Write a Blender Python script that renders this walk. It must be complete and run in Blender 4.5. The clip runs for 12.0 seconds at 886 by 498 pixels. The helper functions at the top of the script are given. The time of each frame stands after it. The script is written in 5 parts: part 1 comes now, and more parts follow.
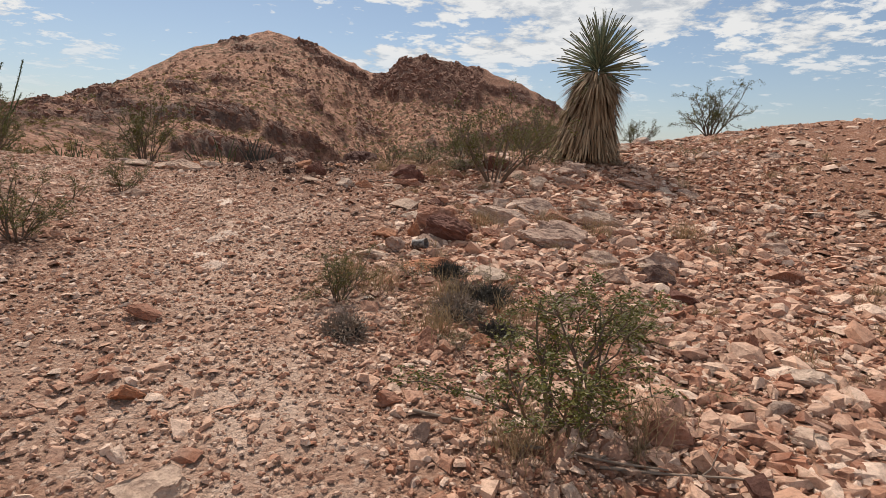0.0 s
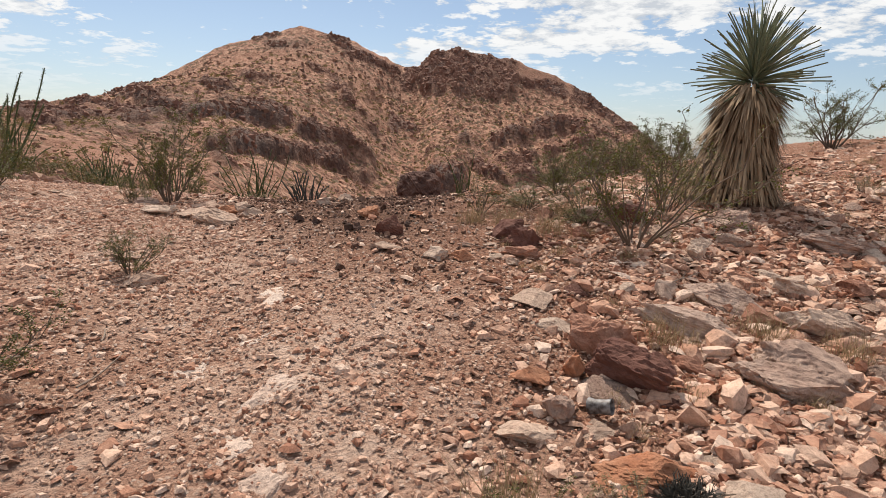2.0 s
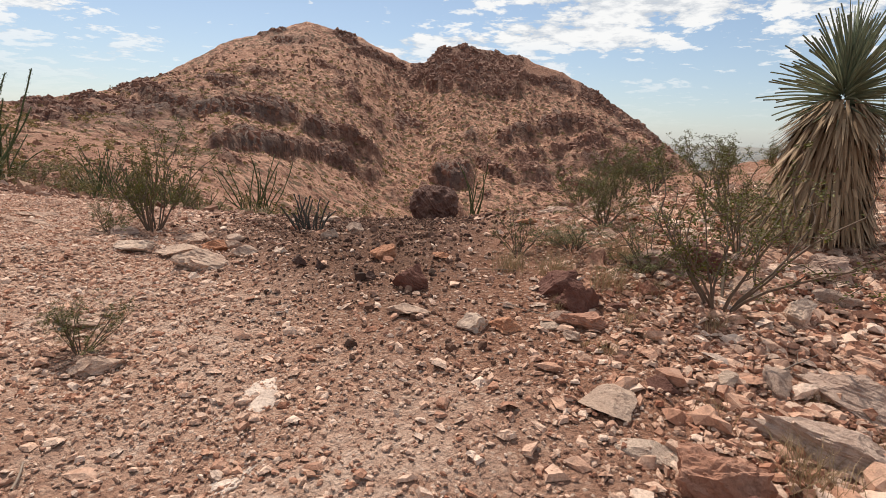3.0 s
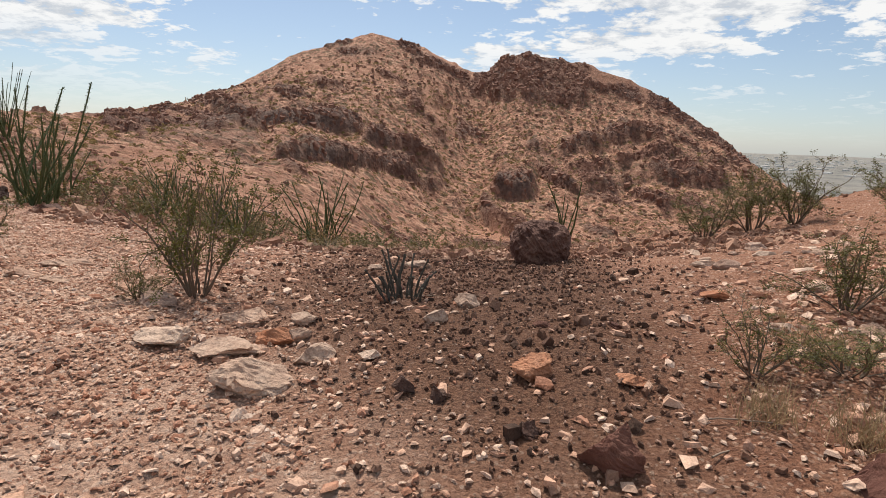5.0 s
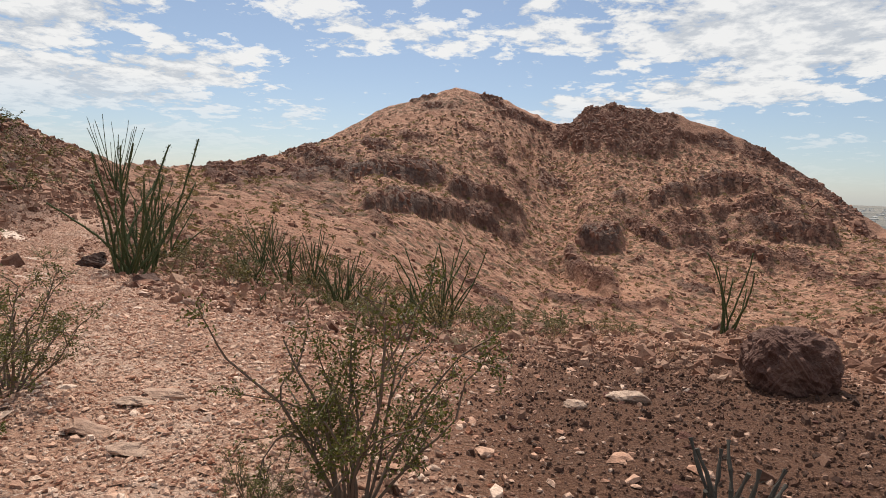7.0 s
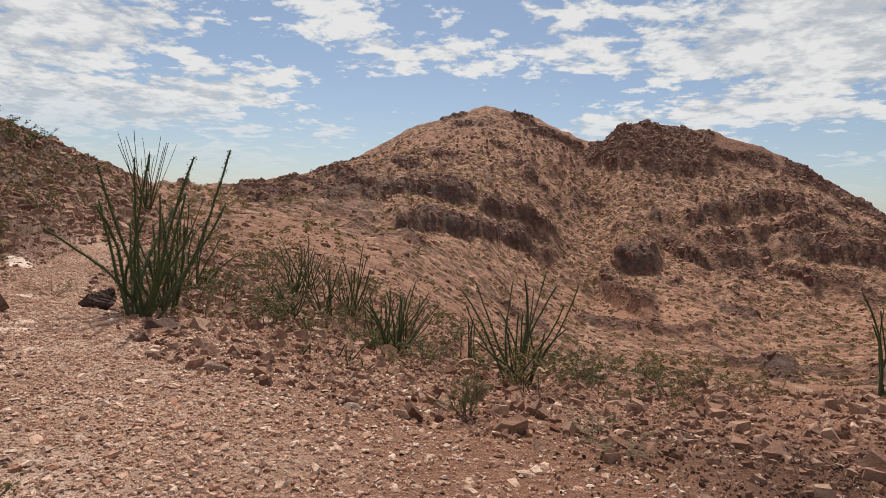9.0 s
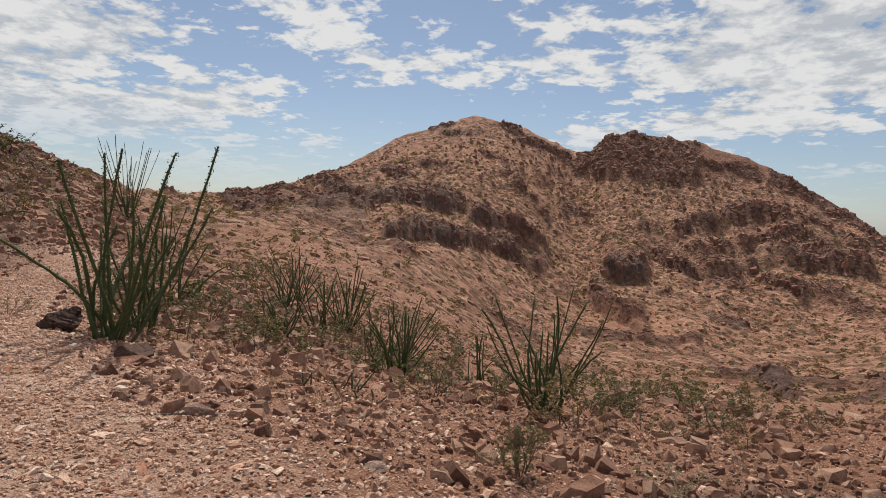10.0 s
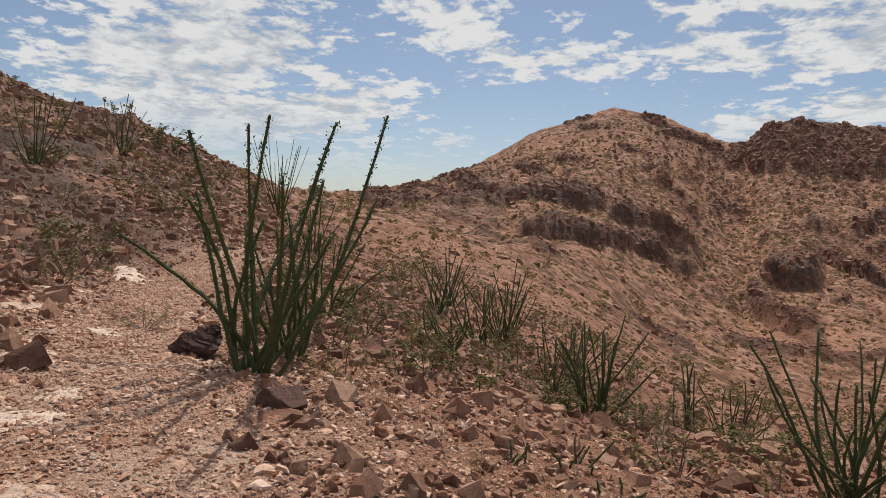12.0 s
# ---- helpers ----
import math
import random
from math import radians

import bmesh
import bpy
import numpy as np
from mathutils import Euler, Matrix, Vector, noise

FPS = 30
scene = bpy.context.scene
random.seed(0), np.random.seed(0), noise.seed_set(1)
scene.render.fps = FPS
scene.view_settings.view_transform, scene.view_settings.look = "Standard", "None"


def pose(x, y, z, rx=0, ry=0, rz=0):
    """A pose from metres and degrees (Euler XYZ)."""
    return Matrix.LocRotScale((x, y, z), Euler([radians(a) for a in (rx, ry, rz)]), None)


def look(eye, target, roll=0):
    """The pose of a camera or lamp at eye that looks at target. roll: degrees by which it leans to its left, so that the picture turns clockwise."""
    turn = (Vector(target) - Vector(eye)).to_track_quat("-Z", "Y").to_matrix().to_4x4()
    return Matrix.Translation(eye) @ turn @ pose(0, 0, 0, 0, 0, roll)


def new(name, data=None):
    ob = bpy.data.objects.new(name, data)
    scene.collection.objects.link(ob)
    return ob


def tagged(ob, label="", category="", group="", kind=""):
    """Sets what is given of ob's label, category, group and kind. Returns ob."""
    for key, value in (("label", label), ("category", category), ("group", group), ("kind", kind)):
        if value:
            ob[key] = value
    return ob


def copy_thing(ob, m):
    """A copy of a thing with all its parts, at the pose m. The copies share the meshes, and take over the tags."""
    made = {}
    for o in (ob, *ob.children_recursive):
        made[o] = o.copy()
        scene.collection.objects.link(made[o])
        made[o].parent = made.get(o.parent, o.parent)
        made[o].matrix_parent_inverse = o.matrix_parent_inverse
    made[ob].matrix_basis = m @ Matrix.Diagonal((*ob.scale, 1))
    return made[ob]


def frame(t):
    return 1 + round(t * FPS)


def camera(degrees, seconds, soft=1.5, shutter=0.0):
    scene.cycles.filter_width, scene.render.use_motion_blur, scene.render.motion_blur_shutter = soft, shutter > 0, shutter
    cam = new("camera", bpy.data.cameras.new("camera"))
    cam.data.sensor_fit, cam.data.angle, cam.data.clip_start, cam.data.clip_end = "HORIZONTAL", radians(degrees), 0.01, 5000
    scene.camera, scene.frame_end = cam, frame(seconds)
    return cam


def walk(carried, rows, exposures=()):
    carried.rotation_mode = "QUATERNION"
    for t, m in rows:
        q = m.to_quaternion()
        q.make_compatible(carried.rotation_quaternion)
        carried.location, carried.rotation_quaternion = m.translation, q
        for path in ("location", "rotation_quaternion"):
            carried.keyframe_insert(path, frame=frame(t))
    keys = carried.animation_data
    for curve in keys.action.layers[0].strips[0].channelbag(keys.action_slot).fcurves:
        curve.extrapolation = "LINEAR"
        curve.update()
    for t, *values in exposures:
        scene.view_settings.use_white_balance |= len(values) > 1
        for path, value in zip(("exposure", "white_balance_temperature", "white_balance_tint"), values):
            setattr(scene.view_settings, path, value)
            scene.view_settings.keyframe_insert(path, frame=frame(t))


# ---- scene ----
LENS = 75.24
cam = camera(LENS, 12.0, soft=0.8)


def step(x, y, z, pitch, yaw, roll):
    return pose(x, y, z, 90 + pitch, 0, yaw) @ pose(0, 0, 0, 0, 0, roll)


PATH = [
    (0.0, step(0.000, 0.000, 1.520, -10.39, -0.25, 2.37)),
    (0.5, step(-0.202, 0.410, 1.576, -10.95, 0.47, 1.86)),
    (1.0, step(-0.424, 0.781, 1.724, -11.32, 1.68, 1.80)),
    (1.5, step(-0.457, 1.286, 1.880, -11.00, 2.55, 1.81)),
    (2.0, step(-0.718, 1.727, 1.916, -11.20, 2.80, 1.81)),
    (2.5, step(-0.880, 2.185, 1.952, -11.57, 3.51, 1.91)),
    (2.7, step(-0.917, 2.391, 2.047, -11.64, 3.26, 2.09)),
    (4.3, step(-1.363, 3.554, 2.216, -10.84, 4.86, 1.83)),
    (4.5, step(-1.481, 3.766, 2.232, -10.77, 5.85, 1.79)),
    (4.7, step(-1.564, 3.944, 2.273, -10.43, 7.35, 1.88)),
    (5.0, step(-1.686, 4.250, 2.268, -10.94, 9.17, 1.96)),
    (5.5, step(-1.913, 4.676, 2.322, -10.68, 11.72, 1.93)),
    (6.0, step(-2.340, 5.062, 2.372, -9.80, 14.40, 1.97)),
    (6.5, step(-2.685, 5.519, 2.421, -7.91, 15.65, 2.10)),
    (7.0, step(-3.085, 5.867, 2.425, -6.31, 17.00, 2.02)),
    (7.2, step(-3.234, 6.010, 2.464, -5.89, 17.64, 2.02)),
    (8.8, step(-4.298, 7.337, 2.397, -5.02, 20.61, 2.08)),
    (9.0, step(-4.452, 7.519, 2.446, -4.63, 19.76, 2.11)),
    (9.5, step(-4.861, 7.887, 2.409, -3.87, 18.38, 2.15)),
    (10.0, step(-5.166, 8.330, 2.373, -3.61, 18.49, 2.28)),
    (10.5, step(-5.471, 8.787, 2.350, -3.70, 20.89, 2.26)),
    (11.0, step(-5.893, 9.175, 2.334, -4.45, 24.29, 2.15)),
    (11.5, step(-6.294, 9.571, 2.332, -4.44, 27.64, 2.10)),
    (12.0, step(-6.805, 9.880, 2.275, -4.34, 31.34, 2.07)),
]
walk(cam, PATH, [(0.0, -0.10), (1.5, 0.09), (2.5, 0.12), (7.0, 0.0), (9.0, -0.18), (12.0, -0.26)])

# ---- world, sun, exposure ----
SUN_AZ, SUN_EL = radians(-24), radians(54)
world = bpy.data.worlds.new("desert_sky")
scene.world = world
world.use_nodes = True


def node(tree, kind, at=None, **values):
    n = tree.nodes.new(kind)
    for key, value in values.items():
        n.inputs[key.replace("_", " ")].default_value = value
    return n


def ramp(tree, stops, source):
    n = tree.nodes.new("ShaderNodeValToRGB")
    e = n.color_ramp.elements
    while len(e) < len(stops):
        e.new(0.5)
    for item, (at, colour) in zip(e, stops):
        item.position = at
        item.color = (*colour, 1) if len(colour) == 3 else colour
    tree.links.new(source, n.inputs[0])
    return n.outputs[0]


def mix(tree, fac, a, b, blend="MIX"):
    n = tree.nodes.new("ShaderNodeMix")
    n.data_type, n.blend_type = "RGBA", blend
    for socket, value in ((n.inputs[0], fac), (n.inputs[6], a), (n.inputs[7], b)):
        if isinstance(value, bpy.types.NodeSocket):
            tree.links.new(value, socket)
        elif isinstance(value, tuple):
            socket.default_value = (*value, 1)
        else:
            socket.default_value = value
    return n.outputs[2]


def calc(tree, op, a, b=0.0, c=0.0):
    n = tree.nodes.new("ShaderNodeMath")
    n.operation = op
    for socket, value in zip(n.inputs, (a, b, c)):
        if isinstance(value, bpy.types.NodeSocket):
            tree.links.new(value, socket)
        else:
            socket.default_value = value
    return n.outputs[0]


def build_sky():
    tree = world.node_tree
    tree.nodes.clear()
    out = tree.nodes.new("ShaderNodeOutputWorld")
    back = tree.nodes.new("ShaderNodeBackground")
    sky = tree.nodes.new("ShaderNodeTexSky")
    sky.sky_type, sky.sun_disc = "NISHITA", False
    sky.sun_elevation, sky.sun_rotation = SUN_EL, SUN_AZ
    sky.altitude, sky.air_density, sky.dust_density = 1200, 1.0, 1.3
    way = tree.nodes.new("ShaderNodeTexCoord")
    split = tree.nodes.new("ShaderNodeSeparateXYZ")
    tree.links.new(way.outputs["Generated"], split.inputs[0])
    lift = calc(tree, "MAXIMUM", calc(tree, "ADD", split.outputs[2], 0.16), 0.02)
    flat = tree.nodes.new("ShaderNodeCombineXYZ")
    tree.links.new(calc(tree, "DIVIDE", split.outputs[0], lift), flat.inputs[0])
    tree.links.new(calc(tree, "DIVIDE", split.outputs[1], lift), flat.inputs[1])
    flat.inputs[2].default_value = 5.2
    big = node(tree, "ShaderNodeTexNoise", Scale=1.5, Detail=2.0, Roughness=0.5)
    small = node(tree, "ShaderNodeTexNoise", Scale=7.2, Detail=10.0, Roughness=0.62, Distortion=0.15)
    tree.links.new(flat.outputs[0], big.inputs["Vector"])
    tree.links.new(flat.outputs[0], small.inputs["Vector"])
    both = calc(tree, "ADD", calc(tree, "MULTIPLY", big.outputs[0], 0.7), calc(tree, "MULTIPLY", small.outputs[0], 0.95))
    level = tree.nodes.new("ShaderNodeCombineXYZ")
    for i in (0, 1):
        tree.links.new(flat.inputs[i].links[0].from_socket, level.inputs[i])
    for az, el, wide, weight in ((4, 13.5, 0.75, 0.11), (15, 10, 0.9, 0.07), (-45, 9.5, 1.0, 0.10), (-21, 16.5, 0.4, 0.08), (-30, 16, 0.5, -0.10), (-8, 16.5, 0.35, -0.10), (-14, 10, 0.8, -0.12), (-30, 7, 0.9, -0.12), (24, 5, 1.5, -0.12)):
        h = math.sin(radians(el)) + 0.16
        away = tree.nodes.new("ShaderNodeVectorMath")
        away.operation = "DISTANCE"
        tree.links.new(level.outputs[0], away.inputs[0])
        away.inputs[1].default_value = (math.cos(radians(el)) * math.sin(radians(az)) / h, math.cos(radians(el)) * math.cos(radians(az)) / h, 0)
        bank = calc(tree, "SMOOTH_MIN", calc(tree, "MAXIMUM", calc(tree, "SUBTRACT", 1.5, calc(tree, "DIVIDE", away.outputs["Value"], wide)), 0.0), 1.0, 0.3)
        both = calc(tree, "ADD", both, calc(tree, "MULTIPLY", bank, weight))
    cover = ramp(tree, [(0.0, (0, 0, 0)), (0.515, (0, 0, 0)), (0.535, (0.5, 0.5, 0.5)), (0.575, (1, 1, 1))], calc(tree, "MULTIPLY", both, 0.66))
    fade = ramp(tree, [(0.0, (0, 0, 0)), (0.05, (0.15, 0.15, 0.15)), (0.15, (1, 1, 1))], split.outputs[2])
    amount = calc(tree, "MULTIPLY", calc(tree, "MULTIPLY", cover, fade), 0.93)
    shade = ramp(tree, [(0.42, (0.62, 0.65, 0.69)), (0.57, (0.97, 0.96, 0.94))], small.outputs[0])
    dim = mix(tree, 1.0, sky.outputs[0], (0.105, 0.105, 0.105), "MULTIPLY")
    haze = ramp(tree, [(0.0, (0.40, 0.40, 0.40)), (0.16, (0.20, 0.20, 0.20)), (0.5, (0.06, 0.06, 0.06))], split.outputs[2])
    pale = mix(tree, haze, dim, (0.48, 0.57, 0.68))
    tree.links.new(mix(tree, amount, pale, shade), back.inputs[0])
    back.inputs[1].default_value = 0.94
    tree.links.new(back.outputs[0], out.inputs[0])


build_sky()
sun = new("sun", bpy.data.lights.new("sun", "SUN"))
sun.data.energy, sun.data.angle, sun.data.color = 5.0, radians(0.6), (1.0, 0.91, 0.80)
sun_from = Vector((math.sin(SUN_AZ) * math.cos(SUN_EL), math.cos(SUN_AZ) * math.cos(SUN_EL), math.sin(SUN_EL)))
sun.matrix_world = look(sun_from * 50, (0, 0, 0))


# ---- materials ----
def material(name, rough=0.85):
    m = bpy.data.materials.new(name)
    m.use_nodes = True
    m.node_tree.nodes["Principled BSDF"].inputs["Roughness"].default_value = rough
    m.node_tree.nodes["Principled BSDF"].inputs["Specular IOR Level"].default_value = 0.25
    return m, m.node_tree, m.node_tree.nodes["Principled BSDF"]


def bump(tree, shader, height, strength, distance):
    n = node(tree, "ShaderNodeBump", Strength=strength, Distance=distance)
    tree.links.new(height, n.inputs["Height"])
    tree.links.new(n.outputs[0], shader.inputs["Normal"])
    return n


def place(tree):
    return tree.nodes.new("ShaderNodeNewGeometry").outputs["Position"]


def texture(tree, kind, vector, **values):
    n = node(tree, kind, **values)
    tree.links.new(vector, n.inputs["Vector"])
    return n


def ground_material():
    m, tree, shader = material("stony_ground", 0.95)
    where = place(tree)
    zone = tree.nodes.new("ShaderNodeAttribute")
    zone.attribute_name = "zone"
    bits = tree.nodes.new("ShaderNodeSeparateColor")
    tree.links.new(zone.outputs["Color"], bits.inputs[0])
    trail, burnt, rock = bits.outputs[0], bits.outputs[1], bits.outputs[2]
    grass = zone.outputs["Alpha"]
    large = texture(tree, "ShaderNodeTexNoise", where, Scale=0.45, Detail=5.0, Roughness=0.6)
    fine = texture(tree, "ShaderNodeTexNoise", where, Scale=9.0, Detail=8.0, Roughness=0.68)
    warp = mix(tree, 0.02, where, texture(tree, "ShaderNodeTexNoise", where, Scale=30.0, Detail=2.0).outputs["Color"], "ADD")
    chips = texture(tree, "ShaderNodeTexVoronoi", warp, Scale=46.0, Randomness=1.0)
    grit = texture(tree, "ShaderNodeTexNoise", where, Scale=55.0, Detail=6.0, Roughness=0.75)
    spots = texture(tree, "ShaderNodeTexVoronoi", where, Scale=0.55, Randomness=1.0)
    tufts = texture(tree, "ShaderNodeTexVoronoi", where, Scale=1.5, Randomness=1.0)
    crumbs = texture(tree, "ShaderNodeTexVoronoi", where, Scale=95.0, Randomness=1.0)
    cell = tree.nodes.new("ShaderNodeSeparateColor")
    tree.links.new(chips.outputs["Color"], cell.inputs[0])
    soil = ramp(tree, [(0.3, (0.20, 0.078, 0.045)), (0.5, (0.355, 0.164, 0.098)), (0.72, (0.51, 0.275, 0.173))], fine.outputs[0])
    soil = mix(tree, 0.4, soil, ramp(tree, [(0.35, (0.235, 0.105, 0.062)), (0.65, (0.39, 0.215, 0.14))], large.outputs[0]))
    chip_tone = ramp(tree, [(0.0, (0.13, 0.054, 0.034)), (0.5, (0.34, 0.172, 0.110)), (0.85, (0.52, 0.32, 0.225)), (1.0, (0.66, 0.48, 0.37))], cell.outputs[0])
    soil = mix(tree, ramp(tree, [(0.36, (0.85, 0.85, 0.85)), (0.56, (0.0, 0.0, 0.0))], chips.outputs["Distance"]), soil, chip_tone)
    trod = ramp(tree, [(0.3, (0.42, 0.22, 0.145)), (0.7, (0.66, 0.42, 0.305))], fine.outputs[0])
    pale_tone = ramp(tree, [(0.0, (0.26, 0.125, 0.080)), (0.35, (0.50, 0.30, 0.21)), (0.75, (0.66, 0.46, 0.35)), (1.0, (0.78, 0.61, 0.50))], cell.outputs[0])
    trod = mix(tree, ramp(tree, [(0.36, (0.85, 0.85, 0.85)), (0.56, (0.0, 0.0, 0.0))], chips.outputs["Distance"]), trod, pale_tone)
    soil = mix(tree, calc(tree, "MULTIPLY", trail, 0.9), soil, trod)
    worn = calc(tree, "MULTIPLY", ramp(tree, [(0.45, (0, 0, 0)), (0.60, (0.85, 0.85, 0.85))], texture(tree, "ShaderNodeTexNoise", where, Scale=1.3, Detail=7.0, Roughness=0.65).outputs[0]), trail)
    soil = mix(tree, worn, soil, ramp(tree, [(0.35, (0.52, 0.32, 0.228)), (0.6, (0.78, 0.57, 0.45))], fine.outputs[0]))
    char = ramp(tree, [(0.36, (0.030, 0.014, 0.009)), (0.5, (0.16, 0.075, 0.045)), (0.64, (0.36, 0.20, 0.128))], grit.outputs[0])
    blot = texture(tree, "ShaderNodeTexNoise", where, Scale=3.2, Detail=6.0, Roughness=0.7)
    char = mix(tree, ramp(tree, [(0.44, (0, 0, 0)), (0.54, (0.9, 0.9, 0.9))], blot.outputs[0]), char, ramp(tree, [(0.35, (0.09, 0.038, 0.022)), (0.65, (0.29, 0.145, 0.087))], grit.outputs[0]))
    edge = ramp(tree, [(0.36, (0, 0, 0)), (0.62, (1, 1, 1))], calc(tree, "ADD", calc(tree, "MULTIPLY", burnt, 0.6), calc(tree, "MULTIPLY", fine.outputs[0], 0.35)))
    soil = mix(tree, calc(tree, "MULTIPLY", edge, 0.82), soil, char)
    patch = texture(tree, "ShaderNodeTexNoise", where, Scale=0.42, Detail=8.0, Roughness=0.72)
    straw = ramp(tree, [(0.36, (0.19, 0.088, 0.058)), (0.46, (0.37, 0.185, 0.122)), (0.56, (0.53, 0.295, 0.195)), (0.70, (0.65, 0.41, 0.285))], patch.outputs[0])
    bush = mix(tree, ramp(tree, [(0.3, (1, 1, 1)), (0.42, (0, 0, 0))], spots.outputs["Distance"]), straw, (0.19, 0.122, 0.072))
    bush = mix(tree, ramp(tree, [(0.22, (0.7, 0.7, 0.7)), (0.42, (0, 0, 0))], tufts.outputs["Distance"]), bush, (0.17, 0.092, 0.060))
    soil = mix(tree, grass, soil, bush)
    crag = texture(tree, "ShaderNodeTexNoise", where, Scale=0.55, Detail=9.0, Roughness=0.7)
    stone = ramp(tree, [(0.3, (0.085, 0.038, 0.029)), (0.5, (0.165, 0.080, 0.058)), (0.72, (0.28, 0.15, 0.108))], crag.outputs[0])
    grey = texture(tree, "ShaderNodeTexNoise", where, Scale=0.03, Detail=3.0, Roughness=0.6)
    stone = mix(tree, ramp(tree, [(0.42, (0, 0, 0)), (0.62, (0.7, 0.7, 0.7))], grey.outputs[0]), stone, ramp(tree, [(0.3, (0.085, 0.062, 0.052)), (0.5, (0.17, 0.125, 0.105)), (0.72, (0.30, 0.235, 0.20))], crag.outputs[0]))
    whole = mix(tree, rock, soil, stone)
    level = tree.nodes.new("ShaderNodeSeparateXYZ")
    tree.links.new(where, level.inputs[0])
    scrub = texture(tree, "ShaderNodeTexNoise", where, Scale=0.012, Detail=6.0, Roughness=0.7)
    # greyer than the slopes: scrub tone with distance haze put into the colour
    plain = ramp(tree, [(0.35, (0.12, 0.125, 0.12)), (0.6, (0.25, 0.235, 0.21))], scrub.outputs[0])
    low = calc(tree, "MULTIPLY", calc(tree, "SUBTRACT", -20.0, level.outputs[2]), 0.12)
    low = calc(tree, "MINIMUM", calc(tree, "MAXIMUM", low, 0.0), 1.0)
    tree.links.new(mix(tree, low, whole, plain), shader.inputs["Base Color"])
    relief = calc(tree, "ADD", calc(tree, "ADD", calc(tree, "MULTIPLY", chips.outputs["Distance"], -0.7), calc(tree, "MULTIPLY", cell.outputs[1], 0.45)), calc(tree, "MULTIPLY", crumbs.outputs["Distance"], -0.25))
    relief = calc(tree, "ADD", relief, calc(tree, "MULTIPLY", fine.outputs[0], 0.8))
    relief = calc(tree, "ADD", relief, calc(tree, "MULTIPLY", grit.outputs[0], 1.1))
    relief = calc(tree, "ADD", relief, calc(tree, "MULTIPLY", calc(tree, "MULTIPLY", crag.outputs[0], rock), 60.0))
    relief = calc(tree, "ADD", relief, calc(tree, "MULTIPLY", calc(tree, "MULTIPLY", patch.outputs[0], grass), 60.0))
    relief = calc(tree, "ADD", relief, calc(tree, "MULTIPLY", calc(tree, "MULTIPLY", tufts.outputs["Distance"], grass), -14.0))
    relief = calc(tree, "ADD", relief, calc(tree, "MULTIPLY", calc(tree, "MULTIPLY", calc(tree, "ADD", grit.outputs[0], blot.outputs[0]), burnt), 1.2))
    bump(tree, shader, relief, 1.0, 0.03)
    return m


def stone_material(name, tones, scale=14.0, per_island=False, grey=0.0, roughness=0.9, vein=(0.52, 0.375, 0.29)):
    m, tree, shader = material(name, roughness)
    if per_island:
        own = tree.nodes.new("ShaderNodeNewGeometry").outputs["Random Per Island"]
        where = place(tree)
    else:
        own = tree.nodes.new("ShaderNodeObjectInfo").outputs["Random"]
        where = tree.nodes.new("ShaderNodeTexCoord").outputs["Object"]
    grain = texture(tree, "ShaderNodeTexNoise", where, Scale=scale, Detail=9.0, Roughness=0.7)
    veins = texture(tree, "ShaderNodeTexNoise", where, Scale=scale * 0.22, Detail=5.0, Roughness=0.6, Distortion=0.8)
    n = len(tones)
    base = ramp(tree, [(i / (n - 1), c) for i, c in enumerate(tones)], own)
    light = mix(tree, 0.5, base, vein)
    dark = mix(tree, 0.55, base, (0.13, 0.066, 0.048))
    c = mix(tree, ramp(tree, [(0.42, (0, 0, 0)), (0.68, (1, 1, 1))], veins.outputs[0]), base, light)
    c = mix(tree, ramp(tree, [(0.3, (1, 1, 1)), (0.5, (0, 0, 0))], grain.outputs[0]), c, dark)
    speck = texture(tree, "ShaderNodeTexNoise", where, Scale=scale * 3.0, Detail=6.0, Roughness=0.75)
    c = mix(tree, 1.0, c, ramp(tree, [(0.30, (0.70, 0.67, 0.65)), (0.5, (0.98, 0.98, 0.98)), (0.68, (1.10, 1.09, 1.08))], speck.outputs[0]), "MULTIPLY")
    if grey:
        c = mix(tree, grey, c, (0.36, 0.33, 0.31))
    tree.links.new(c, shader.inputs["Base Color"])
    both = calc(tree, "ADD", calc(tree, "ADD", grain.outputs[0], calc(tree, "MULTIPLY", speck.outputs[0], 0.35)), calc(tree, "MULTIPLY", veins.outputs[0], 1.5))
    bump(tree, shader, both, 1.0, 0.3 / scale)
    return m


def plant_material(name, tones, rough=0.6, scale=30.0, through_light=0.0):
    m, tree, shader = material(name, rough)
    own = tree.nodes.new("ShaderNodeNewGeometry").outputs["Random Per Island"]
    where = tree.nodes.new("ShaderNodeTexCoord").outputs["Object"]
    grain = texture(tree, "ShaderNodeTexNoise", where, Scale=scale, Detail=4.0)
    n = len(tones)
    c = ramp(tree, [(i / (n - 1), t) for i, t in enumerate(tones)], own)
    c = mix(tree, calc(tree, "MULTIPLY", grain.outputs[0], 0.5), c, tones[0])
    tree.links.new(c, shader.inputs["Base Color"])
    bump(tree, shader, grain.outputs[0], 0.3, 0.01)
    if through_light:
        thin = tree.nodes.new("ShaderNodeBsdfTranslucent")
        tree.links.new(c, thin.inputs[0])
        blend = tree.nodes.new("ShaderNodeMixShader")
        blend.inputs[0].default_value = through_light
        tree.links.new(shader.outputs[0], blend.inputs[1])
        tree.links.new(thin.outputs[0], blend.inputs[2])
        tree.links.new(blend.outputs[0], tree.nodes["Material Output"].inputs[0])
    return m


